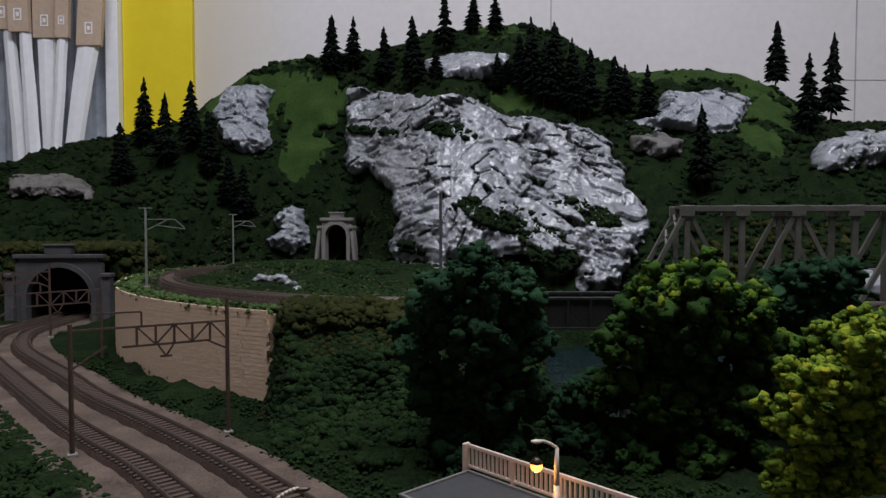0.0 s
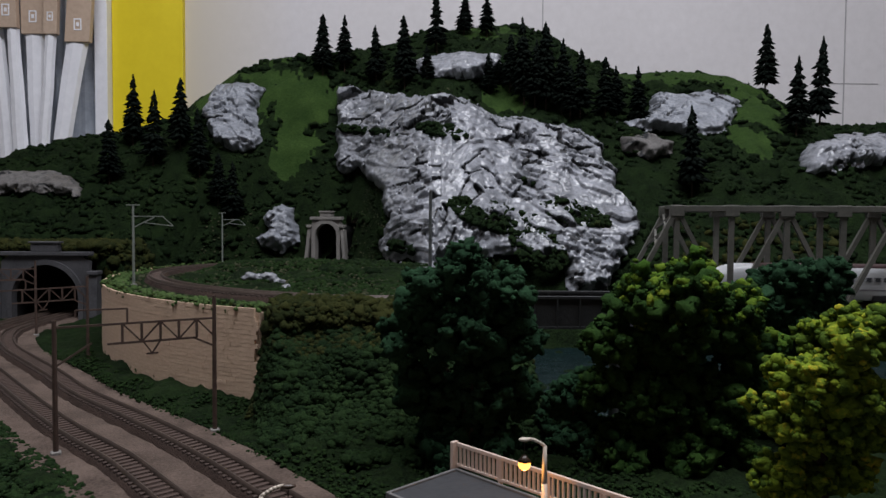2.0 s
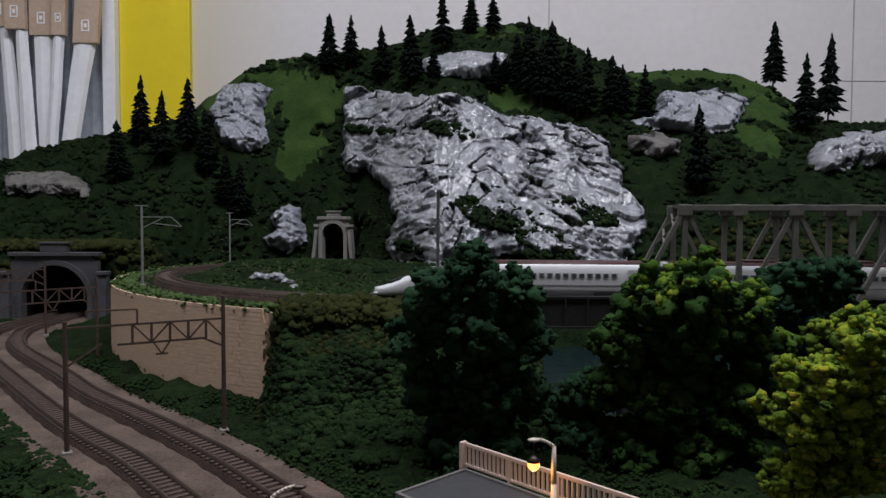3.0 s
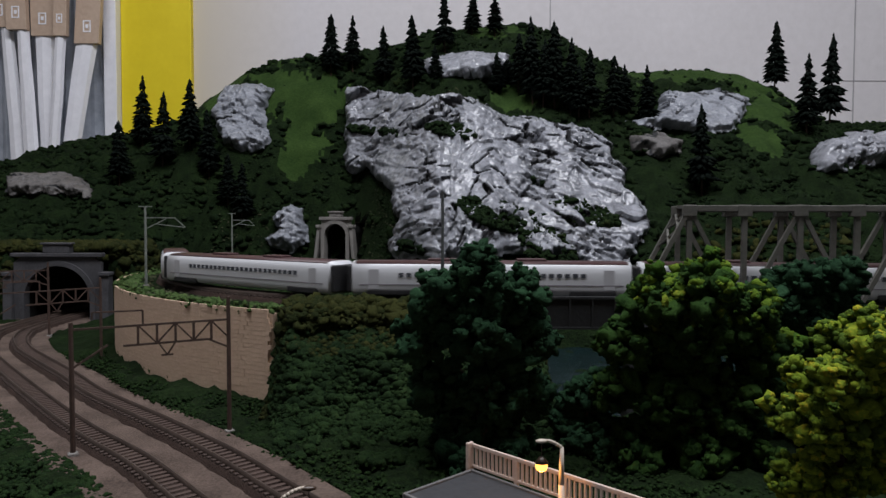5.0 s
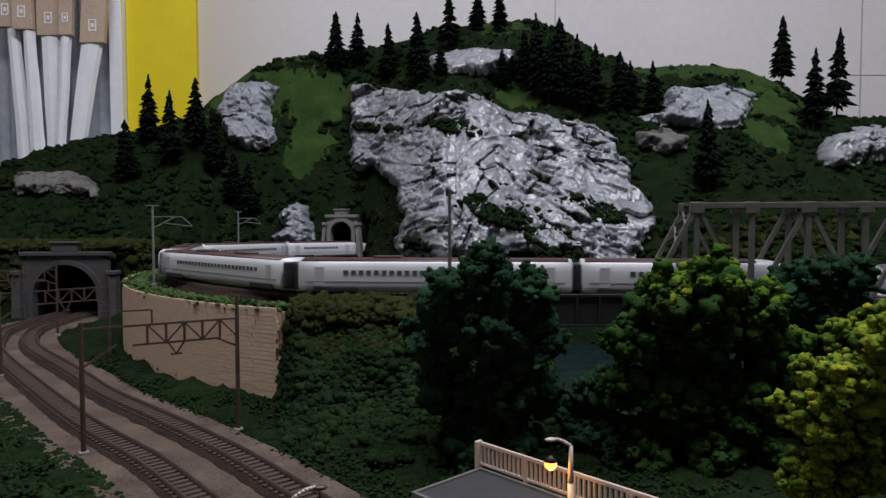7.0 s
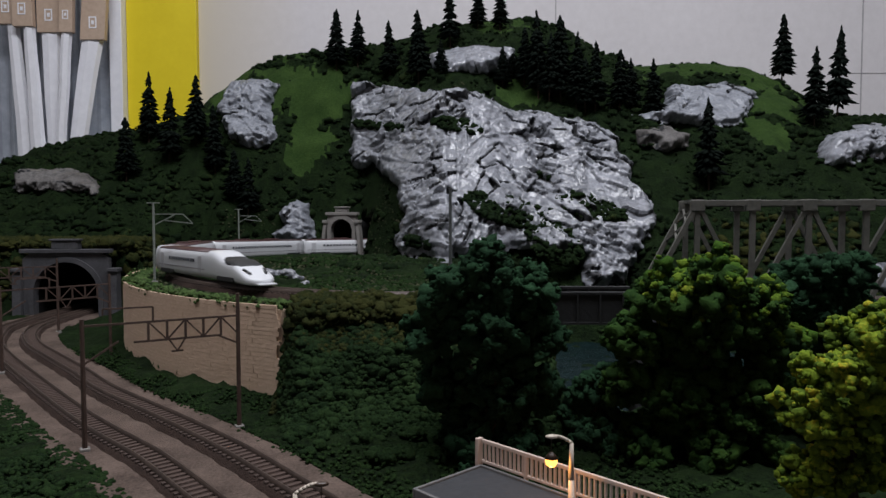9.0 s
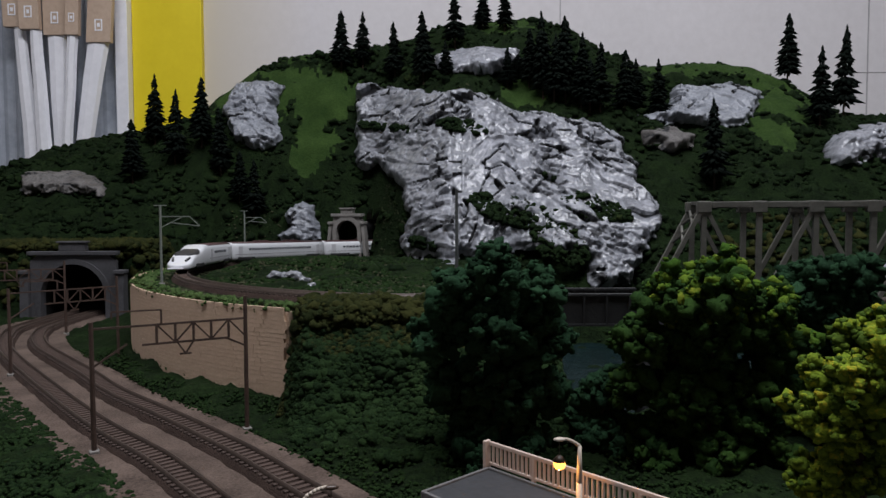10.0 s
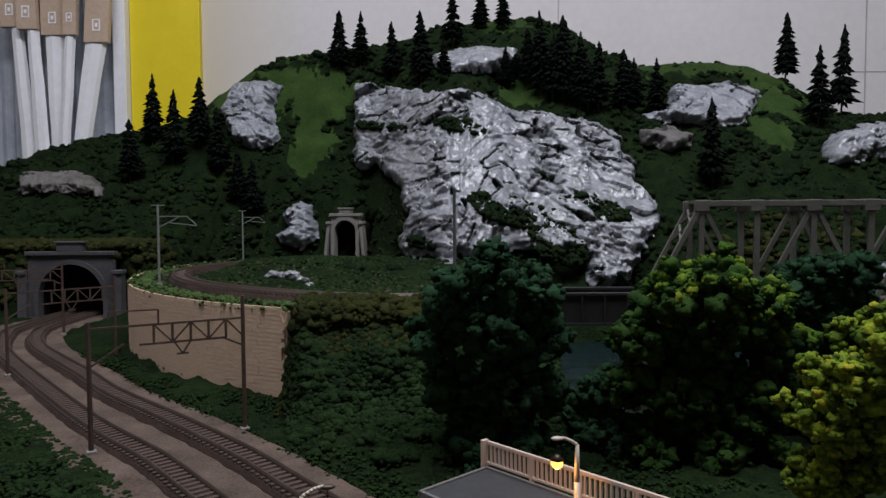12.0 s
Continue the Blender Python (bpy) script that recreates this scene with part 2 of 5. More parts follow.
def thing(name, m, label, category, group="", kind=""):
    ob = new(name)
    ob.empty_display_size = 0.01
    ob.matrix_basis = m
    return tagged(ob, label, category, group, kind)


def raw_mesh(name, verts, faces, mats, smooth=False, index=None):
    me = bpy.data.meshes.new(name)
    verts, faces = np.asarray(verts, np.float32), np.asarray(faces, np.int32)
    k = faces.shape[1]
    me.vertices.add(len(verts))
    me.vertices.foreach_set("co", verts.ravel())
    me.loops.add(faces.size)
    me.loops.foreach_set("vertex_index", faces.ravel())
    me.polygons.add(len(faces))
    me.polygons.foreach_set("loop_start", np.arange(0, faces.size, k, dtype=np.int32))
    for mat in mats:
        me.materials.append(mat)
    if index is not None:
        me.polygons.foreach_set("material_index", np.asarray(index, np.int32))
    if smooth:
        me.polygons.foreach_set("use_smooth", np.ones(len(faces), bool))
    me.update(calc_edges=True)
    me.validate()
    return me


def box(bm, x0, x1, y0, y1, z0, z1, bevel=0.0):
    r = bmesh.ops.create_cube(bm, size=1, matrix=Matrix.Translation(((x0 + x1) / 2, (y0 + y1) / 2, (z0 + z1) / 2)) @ Matrix.Diagonal((x1 - x0, y1 - y0, z1 - z0, 1)))
    if bevel:
        edges = list({e for v in r["verts"] for e in v.link_edges})
        bmesh.ops.bevel(bm, geom=edges, offset=bevel, segments=2, affect="EDGES", profile=0.5)
    return bm


def bar(bm, a, b, w, h=None):
    """A straight bar of rectangular section from a to b."""
    a, b = Vector(a), Vector(b)
    d = b - a
    q = d.to_track_quat("Z", "Y").to_matrix().to_4x4()
    bmesh.ops.create_cube(bm, size=1, matrix=Matrix.Translation((a + b) / 2) @ q @ Matrix.Diagonal((w, h or w, d.length, 1)))
    return bm


def rod(bm, a, b, r0, r1=None, n=8):
    a, b = Vector(a), Vector(b)
    d = b - a
    q = d.to_track_quat("Z", "Y").to_matrix().to_4x4()
    bmesh.ops.create_cone(bm, cap_ends=True, segments=n, radius1=r0, radius2=r0 if r1 is None else r1, depth=d.length, matrix=Matrix.Translation((a + b) / 2) @ q)
    return bm


def ball_template(sub):
    bm = bmesh.new()
    bmesh.ops.create_icosphere(bm, subdivisions=sub, radius=1)
    v = np.array([x.co[:] for x in bm.verts])
    f = np.array([[q.index for q in p.verts] for p in bm.faces])
    bm.free()
    return v, f


BALL0, BALL1, BALL2 = ball_template(1), ball_template(2), ball_template(3)


def clumps(centres, radii, rng, template=BALL1, rough=0.35, freq=1.6, squash=0.85):
    """Many lumpy foam clumps as one set of vertices and faces."""
    tv, tf = template
    n, k = len(centres), len(tv)
    centres, radii = np.asarray(centres), np.asarray(radii)
    offs = rng.uniform(0, 90, (n, 1, 3))
    p = tv[None] * freq + offs
    d = 1 + rough * fbm(p[..., 0], p[..., 1], p[..., 2], 3, 3)
    v = centres[:, None] + tv[None] * d[..., None] * radii[:, None, None] * np.array([1, 1, squash])
    f = tf[None] + (np.arange(n) * k)[:, None, None]
    return v.reshape(-1, 3), f.reshape(-1, 3)


# ---- the ground ----
RIDGE_X = (-1.5, -0.6856, -0.6336, -0.5721, -0.5113, -0.3978, -0.3627, -0.3007, -0.2311, -0.161, -0.0819, -0.02106, 0.08401, 0.1365, 0.1891, 0.2328, 0.2855, 0.3639, 0.4516, 0.5043, 0.5569, 0.6267, 0.6856, 1.5)
RIDGE_Z = (0.1117, 0.1737, 0.2006, 0.217, 0.2287, 0.2521, 0.279, 0.327, 0.3489, 0.3559, 0.3632, 0.3866, 0.3972, 0.4007, 0.3773, 0.3492, 0.327, 0.3328, 0.327, 0.3007, 0.2544, 0.2498, 0.2521, 0.2404)
FOOT_X = (-1.5, -0.49, -0.36, -0.30, -0.22, -0.18, -0.15, -0.115, -0.06, 0.0, 0.117, 0.234, 0.47, 0.94, 1.5)
FOOT_Y = (0.842, 0.842, 0.852, 0.855, 0.872, 0.885, 0.895, 0.885, 0.784, 0.702, 0.66, 0.632, 0.585, 0.55, 0.55)
RIDGE_Y = 1.076
LOOP = (0.039, 0.6566)
TRACK_PLAN_R = np.array([(-0.0282, 0.2105), (-0.0610, 0.2487), (-0.0909, 0.2835), (-0.1351, 0.3285), (-0.1926, 0.3838), (-0.2327, 0.4299), (-0.2791, 0.4803), (-0.3119, 0.5171), (-0.3364, 0.5517), (-0.3531, 0.5822), (-0.3654, 0.6194), (-0.3720, 0.7050), (-0.3720, 0.8000)])
TRACK_PLAN_L = np.array([(-0.0682, 0.2129), (-0.0795, 0.2260), (-0.1021, 0.2522), (-0.1246, 0.2775), (-0.1553, 0.3067), (-0.1828, 0.3347), (-0.2190, 0.3742), (-0.2677, 0.4288), (-0.3095, 0.4769), (-0.3437, 0.5200), (-0.3679, 0.5603), (-0.3899, 0.6135), (-0.3970, 0.7050), (-0.3970, 0.8000)])


def spline(points, n=30):
    """A smooth curve through plan points."""
    p = np.vstack([2 * points[0] - points[1], points, 2 * points[-1] - points[-2]])
    out = []
    for i in range(1, len(p) - 2):
        for t in np.linspace(0, 1, n, endpoint=False):
            a, b, c, d = p[i - 1:i + 3]
            out.append(0.5 * (2 * b + (c - a) * t + (2 * a - 5 * b + 4 * c - d) * t ** 2 + (3 * b - a - 3 * c + d) * t ** 3))
    out.append(p[-2])
    out = np.array(out)
    s = np.r_[0, np.cumsum(np.hypot(*np.diff(out, axis=0).T))]
    g = np.arange(0, s[-1], 0.002)
    return np.c_[np.interp(g, s, out[:, 0]), np.interp(g, s, out[:, 1])]


LOW_R, LOW_L = spline(TRACK_PLAN_R), spline(TRACK_PLAN_L)


def near(x, y, line):
    """Distance in plan from points to a sampled line."""
    x, y = np.asarray(x, float).ravel(), np.asarray(y, float).ravel()
    best = np.full(len(x), 9.0)
    for p in line[::4]:
        best = np.minimum(best, np.hypot(x - p[0], y - p[1]))
    return best


def ground(x, y):
    """Height of the modelled land without its fine roughness."""
    x, y = np.asarray(x, float), np.asarray(y, float)
    d = np.hypot(x - LOOP[0], y - LOOP[1])
    table = np.maximum(sm(0.313, 0.307, d) * sm(-0.078, -0.088, x), sm(-0.004, 0.010, x + 0.25 * y) * sm(0.056, 0.044, x) * sm(0.292, 0.372, y))
    table = np.maximum(table, sm(-0.345, -0.285, x) * sm(0.056, 0.044, x) * sm(0.62, 0.74, y))
    level = 0.0515 - 0.0075 * sm(0.56, 0.87, y) * sm(0.05, -0.12, x)
    level = level + 0.0125 * sm(0.262, 0.222, d) * np.exp(-((x + 0.125) / 0.11) ** 2 - ((y - 0.635) / 0.095) ** 2)
    flat = level * table
    flat = flat + 0.0042 * fbm(x * 75, y * 75, 0, 3, 15) * sm(0.002, 0.012, x + 0.25 * y) * sm(0.375, 0.355, y) * sm(0.255, 0.275, y) * sm(0.056, 0.044, x)
    flat = np.maximum(flat, 0.070 * sm(-0.30, -0.345, x) * sm(0.706, 0.74, y))
    flat = flat + 0.005 * sm(0.355, 0.320, d) * (1 - table)
    flat = flat - 0.028 * sm(0.055, 0.085, x) * sm(0.33, 0.40, y) * sm(1.2, 0.6, x)
    foot = np.interp(x, FOOT_X, FOOT_Y) + 0.008 * vnoise(x * 30, 3.3)
    top = np.interp(x, RIDGE_X, RIDGE_Z)
    m = np.clip((y - foot) / (RIDGE_Y - foot), 0, 1)
    rise = 1 - (1 - m) ** 1.22
    back = np.clip(y - RIDGE_Y, 0, 1) * 0.25
    z = flat + (top - flat) * rise - back
    bumps = 0.010 * fbm(x * 12, y * 12, 0, 3, 5) * sm(0.02, 0.15, m) * sm(1.0, 0.8, m)
    bumps = bumps + 0.0045 * fbm(x * 48, y * 48, 0, 2, 19) * sm(0.02, 0.10, m) * sm(1.0, 0.9, m)
    return z + bumps


LAWN_SPOTS = ((-0.180, 1.010, 0.050, 0.030), (-0.190, 0.978, 0.034, 0.028), (-0.205, 0.950, 0.018, 0.022), (-0.255, 1.035, 0.030, 0.040), (-0.335, 1.060, 0.035, 0.030), (0.115, 0.915, 0.050, 0.018), (0.37, 1.055, 0.11, 0.040), (0.455, 1.00, 0.05, 0.075), (0.425, 0.93, 0.034, 0.04), (0.402, 0.87, 0.022, 0.028), (0.07, 1.05, 0.035, 0.024))


def lawn_mask(x, y):
    best = np.zeros_like(np.asarray(x, float))
    wob = 0.55 * fbm(np.asarray(x) * 55, np.asarray(y) * 55, 0, 4, 9, 0.65)
    for cx, cy, rx, ry in LAWN_SPOTS:
        best = np.maximum(best, 1.2 - np.hypot((x - cx) / rx, (y - cy) / ry) + wob)
    return best > 0.2


PORTAL_S = 2.952
PORTAL_P = line_at(PORTAL_S)
PORTAL_D = (line_at(PORTAL_S + 0.004) - line_at(PORTAL_S - 0.004)) / 0.008
LOW_PORTAL = (-0.3838, 0.705)


def make_ground():
    xs = np.r_[np.arange(-1.5, -0.77, 0.016), np.arange(-0.77, 0.77, 0.004), np.arange(0.77, 1.51, 0.016)]
    ys = np.r_[np.arange(0.10, 0.20, 0.01), np.arange(0.20, 1.13, 0.004), np.arange(1.13, 1.34, 0.015)]
    gx, gy = np.meshgrid(xs, ys)
    z = ground(gx, gy)
    lawn = lawn_mask(gx, gy)
    rough = 0.0016 * fbm(gx * 210, gy * 210, 0, 2, 11) + 0.003 * fbm(gx * 60, gy * 60, 0, 2, 12)
    low = np.minimum(near(gx, gy, LOW_R), near(gx, gy, LOW_L)).reshape(gx.shape)
    up = near(gx, gy, LINE[1000:1560]).reshape(gx.shape)
    calm = sm(0.015, 0.030, low) * sm(0.012, 0.024, up)
    z = z + rough * np.where(lawn, 0.35, 1.0) * calm
    z = np.where((low < 0.019) & (gy < LOW_PORTAL[1] - 0.01), -0.004, z)
    nx, ny = len(xs), len(ys)
    v = np.c_[gx.ravel(), gy.ravel(), z.ravel()]
    i = (np.arange(ny - 1)[:, None] * nx + np.arange(nx - 1)[None]).ravel()
    f = np.c_[i, i + 1, i + nx + 1, i + nx]
    cx, cy, cz = (v[f].mean(1)[:, k] for k in range(3))
    # the land is open where the two tunnels enter it
    ux, uy = cx - PORTAL_P[0], cy - PORTAL_P[1]
    along, side = ux * PORTAL_D[0] + uy * PORTAL_D[1], -ux * PORTAL_D[1] + uy * PORTAL_D[0]
    hole = (along > -0.035) & (along < 0.10) & (np.abs(side) < 0.0165) & (cz > 0.0445) & (cz < 0.105)
    hole |= (np.abs(cx - LOW_PORTAL[0]) < 0.0325) & (cy > LOW_PORTAL[1] - 0.006) & (cy < 0.88) & (cz < 0.0665)
    f = f[~hole]
    index = lawn_mask(cx, cy)[~hole].astype(int)
    ob = new("ground", raw_mesh("ground", v, f, [TURF, LAWN], True, index))
    return tagged(ob, "sculpted model hillside covered in dark green turf", "ground", kind="structure")


make_ground()


def scatter(name, mat, label, n, seed, region, r0, r1, lift=0.2, rough=0.4, template=BALL1, clear=0.020, on_lawn=0.0, low_clear=0.028, level=None):
    rng = np.random.default_rng(seed)
    x0, x1, y0, y1, keep = region
    x, y = rng.uniform(x0, x1, n), rng.uniform(y0, y1, n)
    ok = keep(x, y) & (~lawn_mask(x, y) | (rng.uniform(0, 1, n) < on_lawn))
    low = np.minimum(near(x, y, LOW_R), near(x, y, LOW_L))
    up = near(x, y, LINE[1000:1500])
    ok &= ((low > low_clear) | (y > 0.73)) & (up > clear) & ~((np.abs(x - LOW_PORTAL[0]) < 0.05) & (y < 0.703) & (y > 0.64))
    ux, uy = x - PORTAL_P[0], y - PORTAL_P[1]
    along, side = ux * PORTAL_D[0] + uy * PORTAL_D[1], -ux * PORTAL_D[1] + uy * PORTAL_D[0]
    ok &= ~((along < 0.02) & (along > -0.09) & (np.abs(side) < 0.028))
    ok &= ~((x > 0.04) & (y > 0.355) & (y < 0.425))
    x, y = x[ok], y[ok]
    r = rng.uniform(r0, r1, len(x)) ** 1.0
    z = (ground(x, y) if level is None else level + 0.0012 * rng.normal(size=len(x))) + r * lift
    v, f = clumps(np.c_[x, y, z], r, rng, template, rough, squash=0.8)
    return tagged(new(name, raw_mesh(name, v, f, [mat], True)), label, "foliage", kind="stuff")


def on_slope(x, y):
    return (y > np.interp(x, FOOT_X, FOOT_Y) - 0.02) | ((x > -0.09) & (x < 0.05) & (y > 0.56))


scatter("hill_bushes", TUFT, "dark green foam bushes covering the hillside", 11500, 1, (-0.80, 0.80, 0.52, 1.12, lambda x, y: on_slope(x, y) & (fbm(x * 26, y * 26, 0, 3, 31) > -0.35)), 0.0022, 0.0062, -0.1, 0.85)
scatter("hill_undergrowth", TUFT, "fine dark green foam undergrowth on the hillside", 9000, 11, (-0.78, 0.78, 0.52, 1.11, on_slope), 0.0010, 0.0026, 0.15, 0.8, BALL0)
scatter("bank_undergrowth", BANK, "fine green foam undergrowth on the embankment", 30000, 12, (-0.130, 0.055, 0.262, 0.376, lambda x, y: (x + 0.25 * y > 0.0) & (np.hypot(x - LOOP[0], y - LOOP[1]) > 0.3165) & (ground(x, y) > 0.002)), 0.0007, 0.0017, 0.9, 0.5, BALL0)
scatter("bank_bushes", BANK, "dark green foam bushes on the embankment", 3600, 2, (-0.130, 0.055, 0.262, 0.380, lambda x, y: (x + 0.25 * y > 0.002) & (np.hypot(x - LOOP[0], y - LOOP[1]) > 0.3175) & (ground(x, y) > 0.002)), 0.0012, 0.0034, 0.15, 0.45)
scatter("bank_crest_bushes", OLIVE, "olive foam bushes along the crest of the bank", 900, 21, (-0.085, 0.052, 0.350, 0.3745, lambda x, y: y > 0.350 - 0.012 * vnoise(x * 60, 2.2)), 0.0014, 0.0043, 1.3, 0.7)
scatter("bank_crest_crumbs", OLIVE, "fine olive foam along the crest of the bank", 4200, 22, (-0.085, 0.052, 0.350, 0.375, lambda x, y: y > 0), 0.0007, 0.0018, 3.4, 0.6, BALL0)
scatter("bank_top_bushes", OLIVE, "olive foam bushes along the top of the bank", 2600, 3, (-0.09, 0.05, 0.338, 0.372, lambda x, y: y > 0), 0.0008, 0.0024, 0.6, 0.5, BALL0)
scatter("meadow_bushes", GRASS, "low green foam tufts beside the lower tracks", 30000, 4, (-0.42, 0.12, 0.17, 0.52, lambda x, y: (ground(x, y) < 0.012) & (np.hypot(x - LOOP[0], y - LOOP[1]) > 0.323)), 0.0005, 0.0013, 0.5, 0.6, BALL0, low_clear=0.0170)
scatter("foreground_bushes", BANK, "dark green foam bushes beside the lower tracks", 10000, 5, (-0.30, -0.09, 0.17, 0.40, lambda x, y: x < -0.152 - (y - 0.30) * 0.95), 0.0007, 0.0018, 0.4, 0.6, BALL0, low_clear=0.0175)
scatter("portal_bushes", OLIVE, "olive green foam bushes above the tunnel", 1100, 6, (-0.52, -0.315, 0.715, 0.82, lambda x, y: y > 0), 0.0025, 0.006, 0.3, 0.8)
scatter("portal_hanging_bushes", OLIVE, "olive foam bushes hanging over the tunnel head", 300, 24, (-0.440, -0.328, 0.7035, 0.716, lambda x, y: np.abs(x + 0.384) > 0.016), 0.0020, 0.0052, 0.2, 0.8, low_clear=-1.0, level=0.0700)
scatter("valley_bushes", OLIVE, "olive foam bushes on the slope behind the bridge", 160, 7, (0.26, 0.42, 0.64, 0.75, lambda x, y: y > 0), 0.0025, 0.006, 0.3, 0.8)
scatter("loop_bushes", GRASS, "low green foam bushes inside the railway loop", 6000, 8, (-0.22, 0.05, 0.41, 0.84, lambda x, y: np.hypot(x - LOOP[0], y - LOOP[1]) < 0.262), 0.0009, 0.0028, 0.2, 0.5, BALL0)

scatter("wall_top_grass", SWARD, "green grass tufts along the top of the retaining wall", 16000, 13, (-0.30, -0.06, 0.34, 0.80, lambda x, y: (np.abs(np.hypot(x - LOOP[0], y - LOOP[1]) - 0.3065) < 0.0085) & (x < -0.078)), 0.0009, 0.0022, 0.45, 0.6, BALL0, 0.0108)
scatter("wall_edge_grass", SWARD, "drooping green grass along the edge of the retaining wall", 15000, 15, (-0.30, -0.06, 0.34, 0.80, lambda x, y: (np.abs(np.hypot(x - LOOP[0], y - LOOP[1]) - 0.3125) < 0.0037) & (x < -0.082)), 0.0007, 0.0017, 0.3, 0.6, BALL0, 0.0120, level=0.0508)
scatter("bank_side_bushes", BANK, "dark green foam bushes where the bank meets the wall", 2600, 16, (-0.112, -0.060, 0.282, 0.374, lambda x, y: (np.abs(x + 0.25 * y - 0.006) < 0.006) & (np.hypot(x - LOOP[0], y - LOOP[1]) > 0.3175) & (ground(x, y) > 0.001)), 0.0010, 0.0026, 0.3, 0.5, low_clear=0.0195)
scatter("verge_grass", VERGE, "pale olive grass tufts beside the upper track", 7000, 14, (-0.29, 0.04, 0.37, 0.90, lambda x, y: ground(x, y) > 0.035), 0.0008, 0.0017, 0.2, 0.6, BALL0, 0.0108)

# stream under the bridge
bm = bmesh.new()
bmesh.ops.create_grid(bm, x_segments=90, y_segments=120, size=1, matrix=Matrix.Translation((0.30, 0.53, -0.020)) @ Matrix.Diagonal((0.24, 0.18, 1, 1)))
for v in bm.verts:
    v.co.z += 0.0016 * noise.noise(Vector((v.co.x * 22, v.co.y * 75, 0)))
tagged(new("water", mesh_of("water", bm, WATER, True)), "dark rippled stream under the railway bridge", "water", kind="structure")


# ---- rocks ----
def inside(px, py, poly):
    """Signed-ish test: distance to the polygon's edge, positive inside."""
    n, c = len(poly), np.zeros(px.shape, bool)
    dist = np.full(px.shape, 9.0)
    for i in range(n):
        (x0, y0), (x1, y1) = poly[i], poly[(i + 1) % n]
        c ^= ((y0 > py) != (y1 > py)) & (px < (x1 - x0) * (py - y0) / ((y1 - y0) or 1e-9) + x0)
        t = np.clip(((px - x0) * (x1 - x0) + (py - y0) * (y1 - y0)) / ((x1 - x0) ** 2 + (y1 - y0) ** 2), 0, 1)
        dist = np.minimum(dist, np.hypot(px - x0 - t * (x1 - x0), py - y0 - t * (y1 - y0)))
    return np.where(c, dist, -dist)


def outcrop(name, label, mat, outline, tilt, depth_at, seed, res=0.0012, relief=0.012, thick=0.012, strata=1.0, fan=0.0):
    """A craggy rock face: an uneven outline in elevation (x, z), lying back by tilt, standing proud of the hill."""
    xs = np.arange(min(p[0] for p in outline) - 0.004, max(p[0] for p in outline) + 0.004, res)
    zs = np.arange(min(p[1] for p in outline) - 0.004, max(p[1] for p in outline) + 0.004, res)
    gx, gz = np.meshgrid(xs, zs)
    edge = inside(gx, gz, outline) + 0.004 * fbm(gx * 90, gz * 90, 0, 3, seed)
    # broken beds: flat on one side, steep in the middle, dipping on the other, each large block with its own dip
    lx, lz = gx - 0.5 * (xs[0] + xs[-1]), gz - 0.5 * (zs[0] + zs[-1])
    wx, wz = lx + 0.0035 * fbm(gx * 40, gz * 40, 0, 2, seed + 1), lz + 0.0035 * fbm(gx * 40, gz * 40, 0, 2, seed + 2)
    _, _, (dip, sway, _, _, _) = worley(wx * 17 + 9, wz * 20 + 9, seed + 12)
    zone = lx + 0.012 * sway
    steep = (zone > -0.035) & (zone < 0.012) & (lz < 0.03 + 0.02 * dip)
    ang = 0.28 * dip + np.where(zone < -0.01, 0.14, -0.40) + fan * np.where(steep, 1.0, 0.0)
    along, bed = wx * np.cos(ang) + wz * np.sin(ang) + 7.3, -wx * np.sin(ang) + wz * np.cos(ang) + 5.1
    f1, f2, (h, tu, tv, du, dv) = worley(along * 24, bed * 50, seed + 3)
    big = 0.50 * h + 0.80 * (tu * du + tv * dv) - 0.35 * dv
    e1, e2, (h2, tu2, tv2, du2, dv2) = worley(along * 66 + 0.4 * bed * 66, bed * 165, seed + 4)
    small = 0.5 * h2 + 1.1 * (tu2 * du2 + tv2 * dv2) - 0.4 * dv2
    _, _, (h3, tu3, tv3, du3, dv3) = worley(wx * 120 + 2, wz * 150 + 2, seed + 5)
    chip = 0.5 * h3 + 1.2 * (tu3 * du3 + tv3 * dv3)
    busy = sm(-0.10, 0.40, vnoise(lx * 32 + 3, lz * 32, 0, seed + 10))
    patch = vnoise(along * 22, bed * 40, 0, seed + 9)
    crack = sm(0.15, 0.03, f2 - f1) * sm(0.10, 0.30, patch) * sm(0.15, -0.2, dv)
    out = relief * (strata * (0.58 * big + (0.16 + 0.40 * busy) * small + (0.09 + 0.26 * busy) * chip - 0.9 * crack) + 0.55 * fbm(lx * 22 + 4, lz * 22, 0, 2, seed + 8) + 0.05 * fbm(gx * 300, gz * 300, 0, 2, seed + 6) + 0.40)
    # undercut cracks and sunken chips get their shade as a dark colour
    crack_shade = (crack > 0.28) | ((h2 < -0.72) & (busy > 0.5) & (dv2 < 0.1) & (strata > 0.7))
    proud = thick * sm(0, 0.010, edge) + out * sm(0, 0.006, edge)
    y = depth_at(gx, gz) - proud
    nx = len(xs)
    v = np.c_[gx.ravel(), y.ravel(), (gz + 0.25 * proud * tilt).ravel()]
    i = (np.arange(len(zs) - 1)[:, None] * nx + np.arange(nx - 1)[None]).ravel()
    f = np.c_[i, i + 1, i + nx + 1, i + nx]
    f = f[(edge.ravel()[f] > 0).all(1)]
    dark = crack_shade.ravel()[f].mean(1) > 0.4
    used, inv = np.unique(f, return_inverse=True)
    front = v[used]
    f = inv.reshape(-1, 4)
    # a back sheet and a rim close the rock into a solid
    e = np.sort(np.stack([f, np.roll(f, -1, 1)], 2).reshape(-1, 2), 1)
